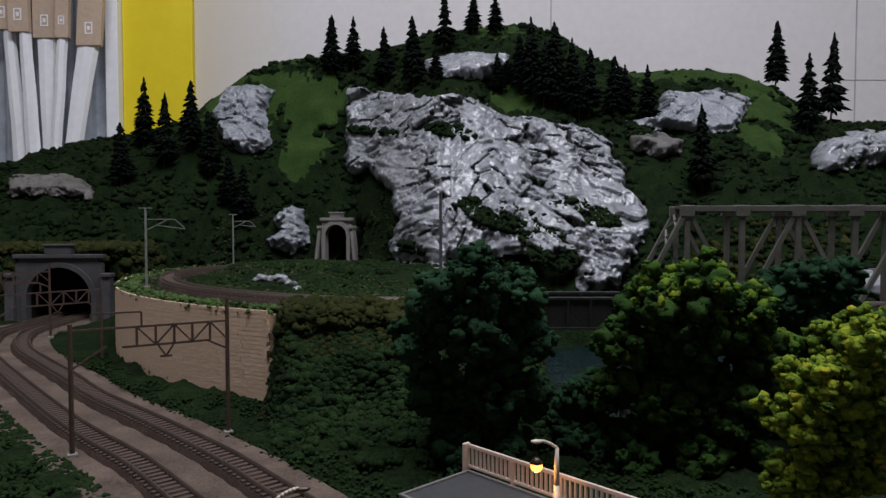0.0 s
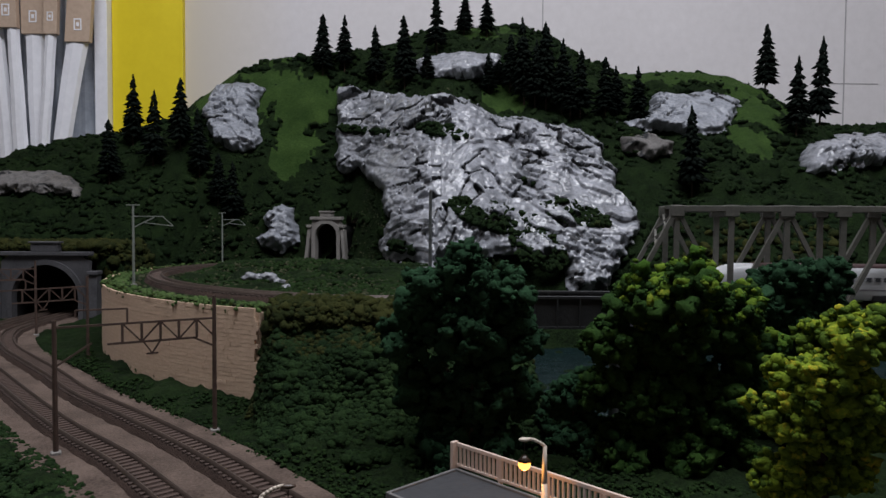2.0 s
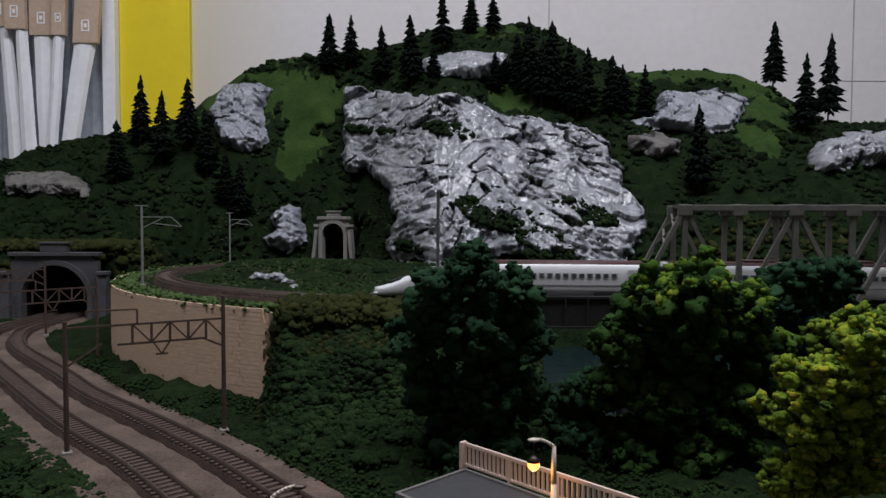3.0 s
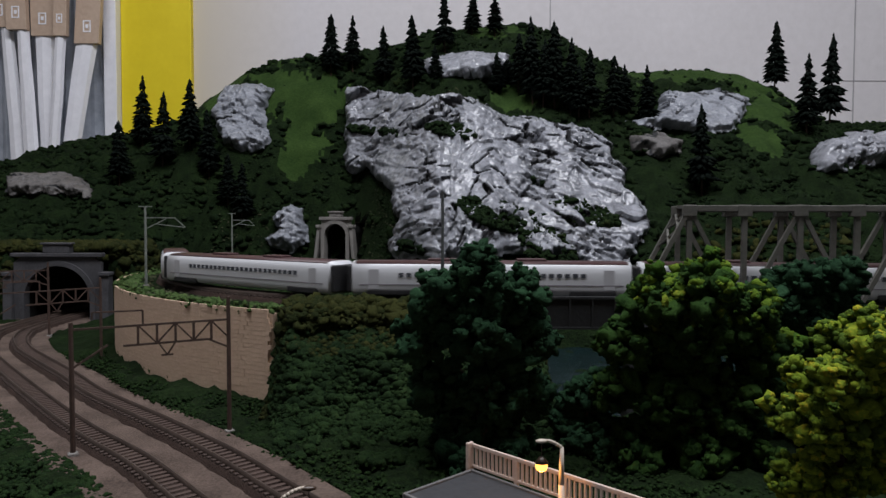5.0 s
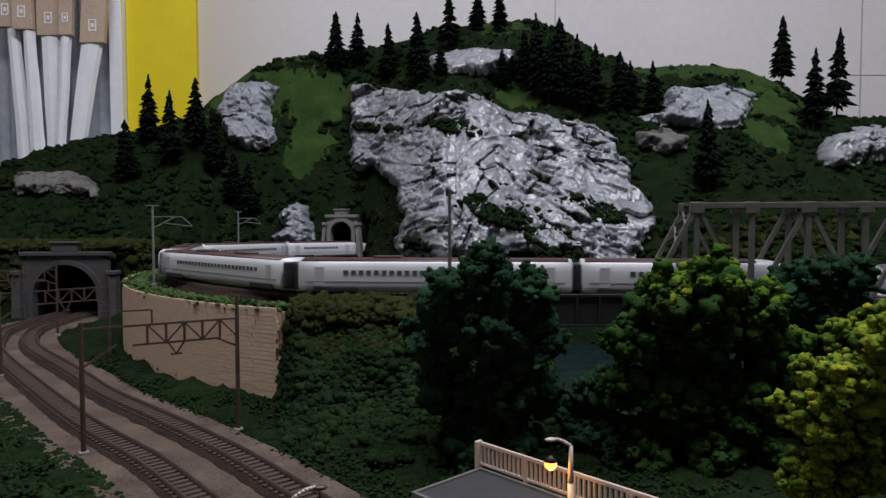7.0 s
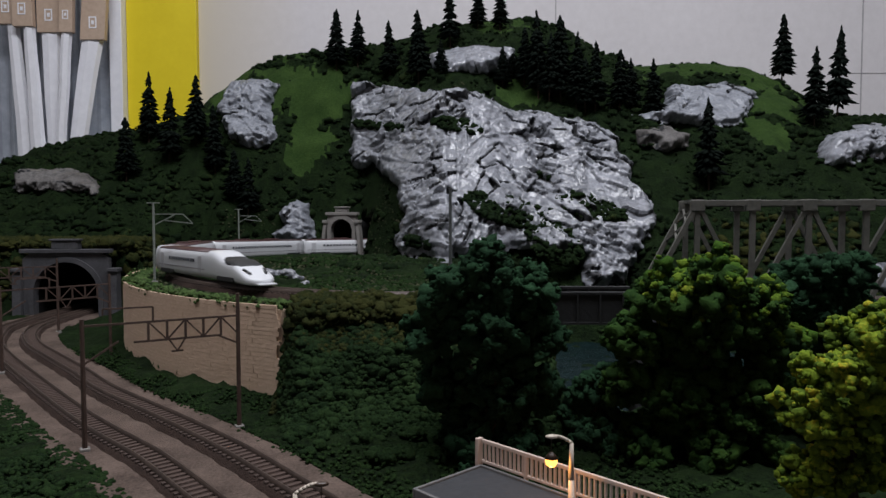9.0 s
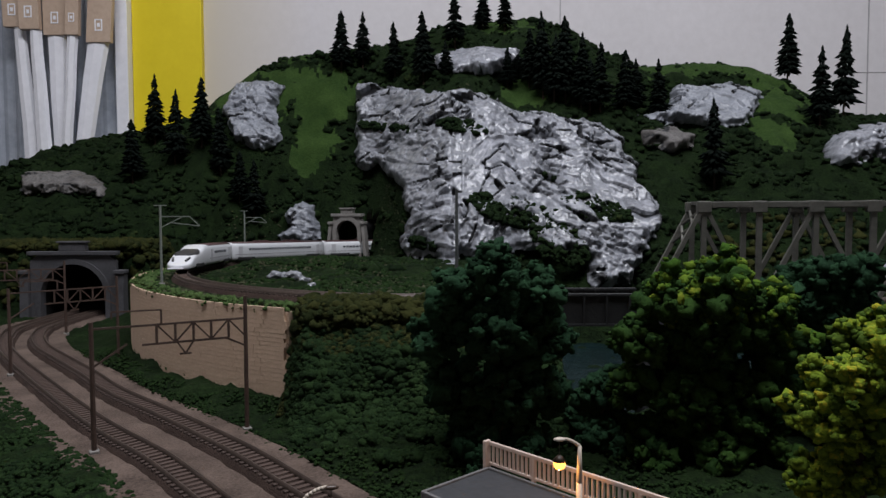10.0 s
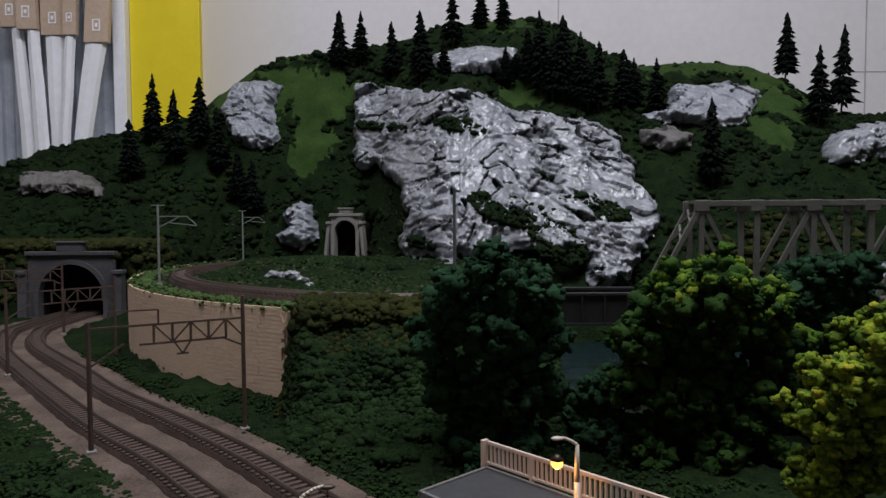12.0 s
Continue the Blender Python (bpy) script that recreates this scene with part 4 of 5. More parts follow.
# ---- tunnel portals ----
def arch_points(w, h, n=18):
    """Half-width w, height h: upright sides and a round head."""
    spring = h - w
    return [(-w, 0.0)] + [(-w * math.cos(math.pi * k / n), spring + w * math.sin(math.pi * k / n)) for k in range(n + 1)] + [(w, 0.0)]


def arch_plate(bm, outer, inner, y0, y1):
    """A plate between an outer and an inner outline of equal count, from y0 (front) to y1."""
    rows = []
    for y in (y0, y1):
        rows.append(([bm.verts.new((x, y, z)) for x, z in outer], [bm.verts.new((x, y, z)) for x, z in inner]))
    (of, jf), (ob_, jb) = rows
    for i in range(len(outer) - 1):
        for q in ((of[i], of[i + 1], jf[i + 1], jf[i]), (ob_[i], jb[i], jb[i + 1], ob_[i + 1]), (jf[i], jf[i + 1], jb[i + 1], jb[i]), (of[i], ob_[i], ob_[i + 1], of[i + 1])):
            bm.faces.new(q)
    bmesh.ops.recalc_face_normals(bm, faces=bm.faces)


def portal(label, m, w, h, plate_w, plate_h, mat, pillar, crown, depth=0.14, pillar_h=0.05, batter=0.0):
    t = thing("tunnel_portal", m, label, "tunnel portal")
    inner = arch_points(w, h)
    n = len(inner)
    ring = [(x * (w + 0.005) / w, z if i in (0, n - 1) else z + 0.005 * (z / h) ** 2) for i, (x, z) in enumerate(inner)]
    square = []
    for x, z in inner:
        a = math.atan2(z - h * 0.45, x)
        k = min(plate_w / max(1e-6, abs(math.cos(a))), (plate_h - h * 0.45) / max(1e-6, math.sin(a)) if math.sin(a) > 0 else 9)
        square.append((k * math.cos(a), max(0.0, h * 0.45 + k * math.sin(a))) if z > 0 else (math.copysign(plate_w, x), 0.0))
    bm = bmesh.new()
    arch_plate(bm, square, ring, 0.0, 0.006)
    part("face_plate", bm, mat, t)
    bm = bmesh.new()
    arch_plate(bm, ring, inner, -0.0018, 0.008)
    part("arch_ring", bm, mat, t, "pale arch ring")
    # added tube behind the arch; its black colour stands in for tunnel shade
    bm = bmesh.new()
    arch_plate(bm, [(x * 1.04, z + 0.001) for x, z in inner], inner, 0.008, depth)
    part("darkened_tunnel_lining", bm, TUNNEL_BLACK, t, "tunnel lining painted black to keep the mouth dark")
    bm = bmesh.new()
    box(bm, -plate_w - 0.002, plate_w + 0.002, -0.0025, 0.007, plate_h - 0.0005, plate_h + 0.0035, 0.0006)
    part("coping", bm, mat, t)
    if crown:
        bm = bmesh.new()
        box(bm, -crown, crown, -0.002, 0.0066, plate_h + 0.0036, plate_h + 0.0036 + crown * 0.62, 0.0005)
        part("crown_block", bm, mat, t)
        bm = bmesh.new()
        box(bm, -crown * 1.15, crown * 1.15, -0.003, 0.007, plate_h + 0.0037 + crown * 0.62, plate_h + 0.0057 + crown * 0.62, 0.0005)
        part("crown_cap", bm, mat, t)
    for s in (-1, 1):
        bm = bmesh.new()
        x0, x1 = sorted((s * (plate_w + 0.0004), s * (plate_w + pillar)))
        box(bm, x0, x1, -0.0055, 0.007, -0.002, pillar_h, 0.0006)
        for v in bm.verts:
            if v.co.z > pillar_h * 0.5:
                v.co.y = max(v.co.y, -0.0030)
            else:
                v.co.x += s * batter
        part("pillar", bm, mat, t)
        bm = bmesh.new()
        box(bm, x0 - 0.001, x1 + 0.001, -0.0048, 0.0075, pillar_h + 0.0003, pillar_h + 0.004, 0.0006)
        part("pillar_cap", bm, mat, t)
    return t


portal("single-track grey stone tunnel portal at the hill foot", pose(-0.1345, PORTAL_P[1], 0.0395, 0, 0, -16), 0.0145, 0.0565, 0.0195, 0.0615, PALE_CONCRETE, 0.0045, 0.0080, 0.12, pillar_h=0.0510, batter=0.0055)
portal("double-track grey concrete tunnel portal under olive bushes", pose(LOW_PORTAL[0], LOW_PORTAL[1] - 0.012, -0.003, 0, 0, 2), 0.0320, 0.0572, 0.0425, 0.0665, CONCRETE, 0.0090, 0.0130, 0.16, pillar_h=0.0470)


# ---- bridges ----
def on_line(x0, x1):
    """The pose at the line's point above x0, turned towards its point above x1."""
    y0, y1 = (float(np.interp(x, LINE[:1100, 0][::-1], LINE[:1100, 1][::-1])) for x in (x0, x1))
    return pose(x0, y0, 0, 0, 0, math.degrees(math.atan2(y1 - y0, x1 - x0)))


def truss_bridge():
    t = thing("truss_bridge", on_line(0.1026, 0.352), "grey-green steel through-truss railway bridge", "bridge")
    panel, n, zb, zt, half = 0.0277, 9, 0.0520, 0.1066, 0.0138
    w = 0.0024
    for side in (-1, 1):
        y = side * half
        for name, z, a, b in (("bottom_chord", zb, 0, n), ("top_chord", zt, 1, n - 1)):
            bm = bmesh.new()
            box(bm, a * panel - 0.001, b * panel + 0.001, y - 0.0016, y + 0.0016, z - 0.0016, z + 0.0016, 0.0003)
            part(name, bm, STEEL_GREY, t)
        for k in range(1, n):
            bm = bmesh.new()
            box(bm, k * panel - w * 0.55, k * panel + w * 0.55, y - 0.0012, y + 0.0012, zb, zt, 0)
            part("vertical_post", bm, STEEL_GREY, t)
            bm = bmesh.new()
            box(bm, k * panel - 0.0036, k * panel + 0.0036, y - 0.0019, y + 0.0019, zt - 0.0042, zt + 0.0018, 0.0004)
            part("gusset_plate", bm, STEEL_GREY, t)
        ends = [(0, zb, 1, zt), (n, zb, n - 1, zt)]
        for k in range(1, n - 1):
            up = k % 2 == 0
            ends.append((k, zb, k + 1, zt) if up else (k, zt, k + 1, zb))
        for a, za, b, zz in ends:
            bm = bmesh.new()
            bar(bm, (a * panel, y, za), (b * panel, y, zz), w * (1.35 if a in (0, n) else 0.95), 0.0022)
            part("diagonal", bm, STEEL_GREY, t)
    for k in range(1, n):
        bm = bmesh.new()
        bar(bm, (k * panel, -half, zt + 0.0012), (k * panel, half, zt + 0.0012), 0.0022, 0.0018)
        part("cross_beam", bm, STEEL_GREY, t)
        if k < n - 1:
            bm = bmesh.new()
            bar(bm, (k * panel, -half, zt), ((k + 1) * panel, half, zt), 0.0012, 0.001)
            bar(bm, (k * panel, half, zt), ((k + 1) * panel, -half, zt), 0.0012, 0.001)
            part("wind_brace", bm, STEEL_GREY, t)
    # end portals with their pierced bracing
    for a, b in ((0, 1), (n, n - 1)):
        for u, v in ((0.62, 0.80), (0.80, 0.95)):
            bm = bmesh.new()
            p = [(a + (b - a) * q) * panel for q in (u, v)]
            z = [zb + (zt - zb) * q for q in (u, v)]
            bar(bm, (p[0], -half, z[0]), (p[1], half, z[1]), 0.0012)
            bar(bm, (p[0], half, z[0]), (p[1], -half, z[1]), 0.0012)
            part("end_brace", bm, STEEL_GREY, t)
    bm = bmesh.new()
    box(bm, 0, n * panel, -half + 0.0017, half - 0.0017, zb - 0.0035, zb + 0.0025)
    part("deck", bm, STEEL_DARK, t)
    for k in (0.15, n - 0.15):
        bm = bmesh.new()
        box(bm, k * panel - 0.006, k * panel + 0.006, -0.02, 0.02, -0.032, zb - 0.0036, 0.001)
        part("pier", bm, CONCRETE, t)
    return t


def girder_bridge(x0, x1, label, piers):
    t = thing("girder_bridge", on_line(x0, x1), label, "bridge")
    length = x1 - x0
    for side in (-1, 1):
        bm = bmesh.new()
        y = side * 0.0145
        box(bm, 0, length, y - 0.001, y + 0.001, 0.0435, 0.0585)
        box(bm, 0, length, y - 0.002, y + 0.002, 0.0585, 0.0597)
        box(bm, 0, length, y - 0.0022, y + 0.0022, 0.0425, 0.0437)
        for k in range(int(length / 0.012)):
            box(bm, 0.006 + k * 0.012, 0.0068 + k * 0.012, y - 0.002, y + 0.002, 0.0437, 0.0585)
        part("plate_girder", bm, STEEL_DARK, t)
    bm = bmesh.new()
    box(bm, 0, length, -0.0133, 0.0133, 0.0488, 0.0545)
    part("deck", bm, STEEL_DARK, t)
    for p in piers:
        bm = bmesh.new()
        box(bm, p - 0.006, p + 0.006, -0.014, 0.014, -0.032, 0.0424, 0.001)
        part("pier", bm, CONCRETE, t)
    return t


truss_bridge()
girder_bridge(0.036, 0.1014, "dark grey plate-girder bridge over the stream", (0.006,))
girder_bridge(0.3530, 0.46, "dark grey plate-girder viaduct leading to the bridge", (0.02, 0.09))
girder_bridge(0.462, 2.20, "dark grey plate-girder viaduct leading to the bridge", (0.02, 0.3, 0.6, 0.9, 1.2, 1.5))


# ---- overhead line posts ----
def cantilever_post(x, y, yaw, height=0.061, mat=POLE_GREY, z=None):
    t = thing("catenary_post", pose(x, y, float(ground(x, y)) if z is None else z, 0, 0, yaw), "slim grey overhead-line post with a bracket arm", "catenary post", "overhead line posts")
    bm = bmesh.new()
    rod(bm, (0, 0, -0.004), (0, 0, height), 0.0010, 0.0008, 8)
    part("post", bm, mat, t)
    bm = bmesh.new()
    box(bm, -0.0018, 0.0018, -0.0018, 0.0018, -0.003, 0.0022, 0.0003)
    part("foot", bm, PALE_CONCRETE, t)
    bm = bmesh.new()
    bar(bm, (-0.0045, 0, height), (0.0045, 0, height), 0.0007)
    part("cross_bar", bm, mat, t)
    bm = bmesh.new()
    bar(bm, (0, 0, height - 0.008), (0.020, 0, height - 0.008), 0.0007)
    bar(bm, (0, 0, height - 0.016), (0.0145, 0, height - 0.0085), 0.0007)
    bar(bm, (0.020, 0, height - 0.008), (0.027, 0, height - 0.0145), 0.0006)
    bar(bm, (0.008, 0, height - 0.0125), (0.027, 0, height - 0.0148), 0.0006)
    part("bracket_arm", bm, mat, t)
    return t


cantilever_post(-0.2125, 0.497, 8, 0.058)
cantilever_post(-0.256, 0.848, 10, 0.064)
cantilever_post(-0.0012, 0.3615, 90, 0.066, POLE_DULL)


def gantry(a, b, height=0.0605, taller=0.004):
    """A brown lattice portal across both lower tracks, from foot a to foot b."""
    ax, bx = Vector((*a, 0)), Vector((*b, 0))
    d = bx - ax
    span = d.length
    t = thing("catenary_gantry", pose(a[0], a[1], 0, 0, 0, math.degrees(math.atan2(d.y, d.x))), "brown lattice overhead-line gantry spanning two tracks", "catenary gantry", "gantries over the lower tracks")
    for x, h in ((0, height), (span, height + taller)):
        bm = bmesh.new()
        rod(bm, (x, 0, -0.006), (x, 0, h), 0.0011, 0.0009, 8)
        part("post", bm, RUST_POLE, t)
        bm = bmesh.new()
        box(bm, x - 0.002, x + 0.002, -0.002, 0.002, -0.006, 0.0018, 0.0004)
        part("foot", bm, PALE_CONCRETE, t)
    x0, zt, zb = span * 0.40, height - 0.003, height - 0.0115
    bm = bmesh.new()
    bar(bm, (-0.001, 0, zt), (span, 0, zt), 0.0009)
    part("top_chord", bm, RUST_POLE, t)
    bm = bmesh.new()
    bar(bm, (x0 - 0.006, 0, zb), (span * 0.88, 0, zb), 0.0009)
    bar(bm, (span * 0.86, 0, zb), (span, 0, zb - 0.0045), 0.0009)
    bar(bm, (0.0, 0, zb - 0.008), (x0 - 0.012, 0, zb + 0.001), 0.0008)
    part("bottom_chord", bm, RUST_POLE, t)
    for k in range(5):
        bm = bmesh.new()
        xa, xb = x0 + (span - x0) * k / 5, x0 + (span - x0) * (k + 1) / 5
        bar(bm, (xa, 0, zb), (xa, 0, zt), 0.0010)
        bar(bm, (xa, 0, zb if k % 2 else zt), (xb, 0, zt if k % 2 else zb), 0.0007)
        part("lattice_bar", bm, RUST_POLE, t)
    bm = bmesh.new()
    for s in (-1, 1):
        bar(bm, (x0 + 0.012 + s * 0.0035, 0, zb), (x0 + 0.012, 0, zb - 0.0055), 0.0007)
    bar(bm, (x0 + 0.0095, 0, zb - 0.0055), (x0 + 0.0145, 0, zb - 0.0055), 0.0007)
    part("wire_hanger", bm, RUST_POLE, t)
    bm = bmesh.new()
    bar(bm, (x0 + 0.002, 0, zt), (x0 + 0.002, 0, zt + 0.0065), 0.0008)
    bar(bm, (x0 + 0.002, 0, zt + 0.0065), (x0 - 0.018, 0, zt + 0.0068), 0.0007)
    bar(bm, (x0 - 0.018, 0, zt + 0.0068), (x0 - 0.018, 0, zt + 0.0038), 0.0007)
    part("feeder_frame", bm, RUST_POLE, t)
    return t


gantry((-0.1571, 0.2909), (-0.1010, 0.3235), 0.0567, 0.0075)
gantry((-0.2852, 0.4362), (-0.2380, 0.4820), 0.056)
gantry((-0.405, 0.565), (-0.336, 0.592), 0.060)


# ---- platform, fence and lamps ----
def platform():
    a = math.degrees(math.atan2(-0.0459, 0.0437))
    t = thing("station_platform", pose(0.0092, 0.2485, 0, 0, 0, a), "grey model station platform with a pale edge", "platform")
    bm = bmesh.new()
    box(bm, 0.0012, 0.20, -0.0316, -0.0012, -0.004, 0.0096)
    part("slab", bm, PLATFORM_GREY, t)
    for x0, x1, y0, y1 in ((0, 0.20, -0.0011, 0.0), (0, 0.0011, -0.033, -0.0012), (0.0012, 0.20, -0.033, -0.0317)):
        bm = bmesh.new()
        box(bm, x0, x1, y0, y1, -0.004, 0.0104, 0.0003)
        part("edge_strip", bm, PLATFORM_EDGE, t)
    f = thing("platform_fence", pose(0.0092, 0.2485, 0, 0, 0, a), "cream plastic picket fence along the platform", "fence")
    bm = bmesh.new()
    box(bm, -0.0016, -0.0002, -0.0016, 0.0014, -0.004, 0.0198, 0.0003)
    part("end_post", bm, FENCE_CREAM, f)
    for z0, z1 in ((0.0180, 0.0194), (0.0108, 0.0118)):
        bm = bmesh.new()
        box(bm, -0.0001, 0.12, 0.0002, 0.0012, z0, z1, 0.0002)
        part("rail", bm, FENCE_CREAM, f)
    b = bmesh.new()
    box(b, -0.00035, 0.00035, 0.0003, 0.0011, 0.0118, 0.0180)
    me = mesh_of("picket", b, FENCE_CREAM)
    for k in range(58):
        shared("picket", me, f, pose(0.0016 + k * 0.00195, 0, 0))
    b = bmesh.new()
    box(b, -0.0006, 0.0006, 0.0001, 0.0013, -0.004, 0.0180)
    me = mesh_of("post", b, FENCE_CREAM)
    for k in range(1, 6):
        shared("post", me, f, pose(k * 0.0205, 0, 0))


platform()


def street_lamp(x, y, yaw, height, lit, z0):
    t = thing("street_lamp", pose(x, y, z0, 0, 0, yaw), "cream station lamp with a curved arm and hanging lit lantern" if lit else "station lamp with a curved arm, unlit", "street lamp", "station lamps")
    bm = bmesh.new()
    rod(bm, (0, 0, -0.002), (0, 0, height * 0.6), 0.0011, 0.0009, 10)
    rod(bm, (0, 0, height * 0.6), (0, 0, height - 0.002), 0.0009, 0.0006, 10)
    part("post", bm, LAMP_POST, t, smooth=True)
    bm = bmesh.new()
    prev = Vector((0, 0, height - 0.002))
    for k in range(1, 8):
        u = k / 7
        p = Vector((-0.0062 * u, 0, height - 0.002 + 0.0022 * math.sin(u * 1.9)))
        rod(bm, prev, p, 0.0005, 0.0005, 6)
        prev = p
    part("arm", bm, LAMP_POST, t, smooth=True)
    bm = bmesh.new()
    bmesh.ops.create_uvsphere(bm, u_segments=10, v_segments=6, radius=0.0013, matrix=Matrix.Translation(prev) @ Matrix.Diagonal((1.5, 0.8, 0.5, 1)))
    part("arm_head", bm, LAMP_POST if lit else HOOD, t, smooth=True)
    drop = 0.0072
    bm = bmesh.new()
    rod(bm, prev, prev - Vector((0, 0, drop - 0.0022)), 0.00012, None, 5)
    part("hanger", bm, HOOD, t)
    bm = bmesh.new()
    rod(bm, prev - Vector((0, 0, drop - 0.0006)), prev - Vector((0, 0, drop - 0.0024)), 0.0022, 0.0006, 14)
    part("hood", bm, HOOD, t, smooth=True)
    bm = bmesh.new()
    bmesh.ops.create_uvsphere(bm, u_segments=12, v_segments=8, radius=0.0019, matrix=Matrix.Translation(prev - Vector((0, 0, drop + 0.0003))))
    part("bulb", bm, BULB if lit else LAMP_POST, t, "glowing warm bulb" if lit else "", True)
    return t.matrix_basis @ (prev - Vector((0, 0, drop + 0.0026)))


glow_at = street_lamp(0.0345, 0.208, 5, 0.0335, True, 0.0)
bulb_light = bpy.data.lights.new("bulb_light", "POINT")
bulb_light.energy, bulb_light.color, bulb_light.shadow_soft_size = 0.0060, (1.0, 0.45, 0.12), 0.0012
new("bulb_light", bulb_light).location = glow_at
street_lamp(-0.0400, 0.165, 188, 0.0352, False, 0.0)


# ---- the room ----
def room():
    def slab(name, x0, x1, y0, y1, z0, z1, mat, label):
        bm = bmesh.new()
        box(bm, x0, x1, y0, y1, z0, z1)
        return tagged(new(name, mesh_of(name, bm, mat)), label, kind="structure")

    slab("wall_north", -0.477, 2.6, 1.35, 1.45, -0.75, 1.6, BACK_BOARD, "off-white board wall behind the layout")
    slab("wall_north_left", -2.0, -0.477, 1.355, 1.45, -0.75, 1.6, BEIGE_PAINT, "beige board wall behind the layout")
    slab("wall_south", -2.0, 2.6, -2.6, -2.5, -0.75, 1.6, ROOM_PAINT, "off-white wall")
    slab("wall_east", 2.6, 2.7, -2.6, 1.45, -0.75, 1.6, ROOM_PAINT, "off-white wall")
    slab("wall_west", -2.1, -2.0, -2.6, 1.45, -0.75, 1.6, ROOM_PAINT, "off-white wall")
    slab("floor", -2.1, 2.7, -2.6, 1.45, -0.85, -0.75, FLOOR_WOOD, "wooden floor")
    slab("ceiling", -2.1, 2.7, -2.6, 1.45, 1.6, 1.7, PLASTER_CEIL, "plain white ceiling")
    slab("trim", 0.2060, 0.2080, 1.3490, 1.35, -0.75, 1.6, SEAM, "joint between wall boards")
    slab("trim", 0.7916, 0.7940, 1.3490, 1.35, -0.75, 1.6, SEAM, "joint between wall boards")
    slab("trim", 0.73, 0.86, 1.3491, 1.3499, 0.3712, 0.3724, SEAM, "joint between wall boards")
    bm = bmesh.new()
    box(bm, -0.6095, -0.4765, 1.336, 1.3545, -0.1, 0.9, 0.001)
    tagged(new("yellow_board", mesh_of("yellow_board", bm, YELLOW)), "bright yellow upright board against the wall", "board")
    bm = bmesh.new()
    box(bm, -0.634, -0.6105, 1.318, 1.3545, -0.1, 0.9, 0.001)
    tagged(new("white_board", mesh_of("white_board", bm, PAPER)), "narrow white upright board beside the yellow one", "board")
    bm = bmesh.new()
    edge = [(x, 1.334 - 0.010 * math.sin((x + 0.64) * 95) * math.exp((x + 0.64) * 4) - 0.004 * math.sin((x + 0.64) * 231)) for x in np.arange(-1.13, -0.6379, 0.004)]
    rim = edge + [(-0.638, 1.3545), (-1.13, 1.3545)]
    low_ring, high_ring = ([bm.verts.new((x, y, z)) for x, y in rim] for z in (-0.1, 0.9))
    for i in range(len(rim)):
        j = (i + 1) % len(rim)
        bm.faces.new((low_ring[i], low_ring[j], high_ring[j], high_ring[i]))
    bm.faces.new(low_ring[::-1])
    bm.faces.new(high_ring)
    tagged(new("plastic_sheet", mesh_of("plastic_sheet", bm, FILM_GREY)), "blue-grey plastic sheet hanging behind packets", "plastic sheet")
    # table that carries the layout
    t = thing("layout_table", pose(0, 0, 0), "plywood table under the model railway", "table")
    bm = bmesh.new()
    box(bm, -1.5, 2.3, 0.09, 1.347, -0.052, -0.033, 0.002)
    part("tabletop", bm, TABLE_WOOD, t)
    for x in (-1.45, 0.4, 2.25):
        for y in (0.14, 1.29):
            bm = bmesh.new()
            box(bm, x - 0.025, x + 0.025, y - 0.025, y + 0.025, -0.75, -0.0525, 0.002)
            part("leg", bm, TABLE_WOOD, t)


room()


def packet(x_top, x_bottom, z_card, w_top, w_bottom, card_w, z_bottom, y, x_card):
    """A long white paper sleeve with a tan card header, leaning on the wall."""
    t = thing("paper_packet", pose(0, y, 0), "long white packet with a tan card header", "packet", "packets hanging on the wall")
    bm = bmesh.new()
    loops = []
    n = 14
    for k in range(n + 1):
        u = k / n
        z = z_card + (z_bottom - z_card) * u
        x = x_top + (x_bottom - x_top) * u + 0.0012 * noise.noise(Vector((x_top * 90, u * 5, 0)))
        w = (w_top + (w_bottom - w_top) * u) / 2
        loops.append([bm.verts.new(p) for p in ((x - w, 0.004, z), (x - w * 0.8, -0.003, z), (x - w * 0.1, -0.0055, z), (x + w * 0.75, -0.0035, z), (x + w, 0.004, z))])
    for a, b in zip(loops, loops[1:]):
        for i in range(5):
            bm.faces.new((a[i], a[(i + 1) % 5], b[(i + 1) % 5], b[i]))
    bm.faces.new(loops[0])
    bm.faces.new(loops[-1][::-1])
    bmesh.ops.recalc_face_normals(bm, faces=bm.faces)
    part("sleeve", bm, PAPER, t, smooth=False)
    bm = bmesh.new()
    dx = (x_top - x_bottom) * 0.25
    box(bm, -card_w / 2, card_w / 2, -0.0075, 0.0045, -0.003, 0.19, 0.0008)
    for v in bm.verts:
        v.co.x += x_card + dx * (v.co.z / 0.19)
        v.co.z += z_card
    card = part("card_header", bm, CARD, t, "tan card header")
    for z in (0.028, 0.125):
        bm = bmesh.new()
        s = min(0.007, card_w * 0.22)
        cx = x_card + dx * (z / 0.19)
        for q in ((-s, s, z + s * 1.2, z + s * 1.5), (-s, s, z - s * 1.5, z - s * 1.2), (-s, -s * 0.7, z - s * 1.2, z + s * 1.2), (s * 0.7, s, z - s * 1.2, z + s * 1.2), (-s * 0.35, s * 0.35, z - s * 0.5, z + s * 0.5)):
            box(bm, cx + q[0], cx + q[1], -0.0081, -0.0076, z_card + q[2], z_card + q[3])
        part("printed_mark", bm, PAPER, card, "white square printed mark")


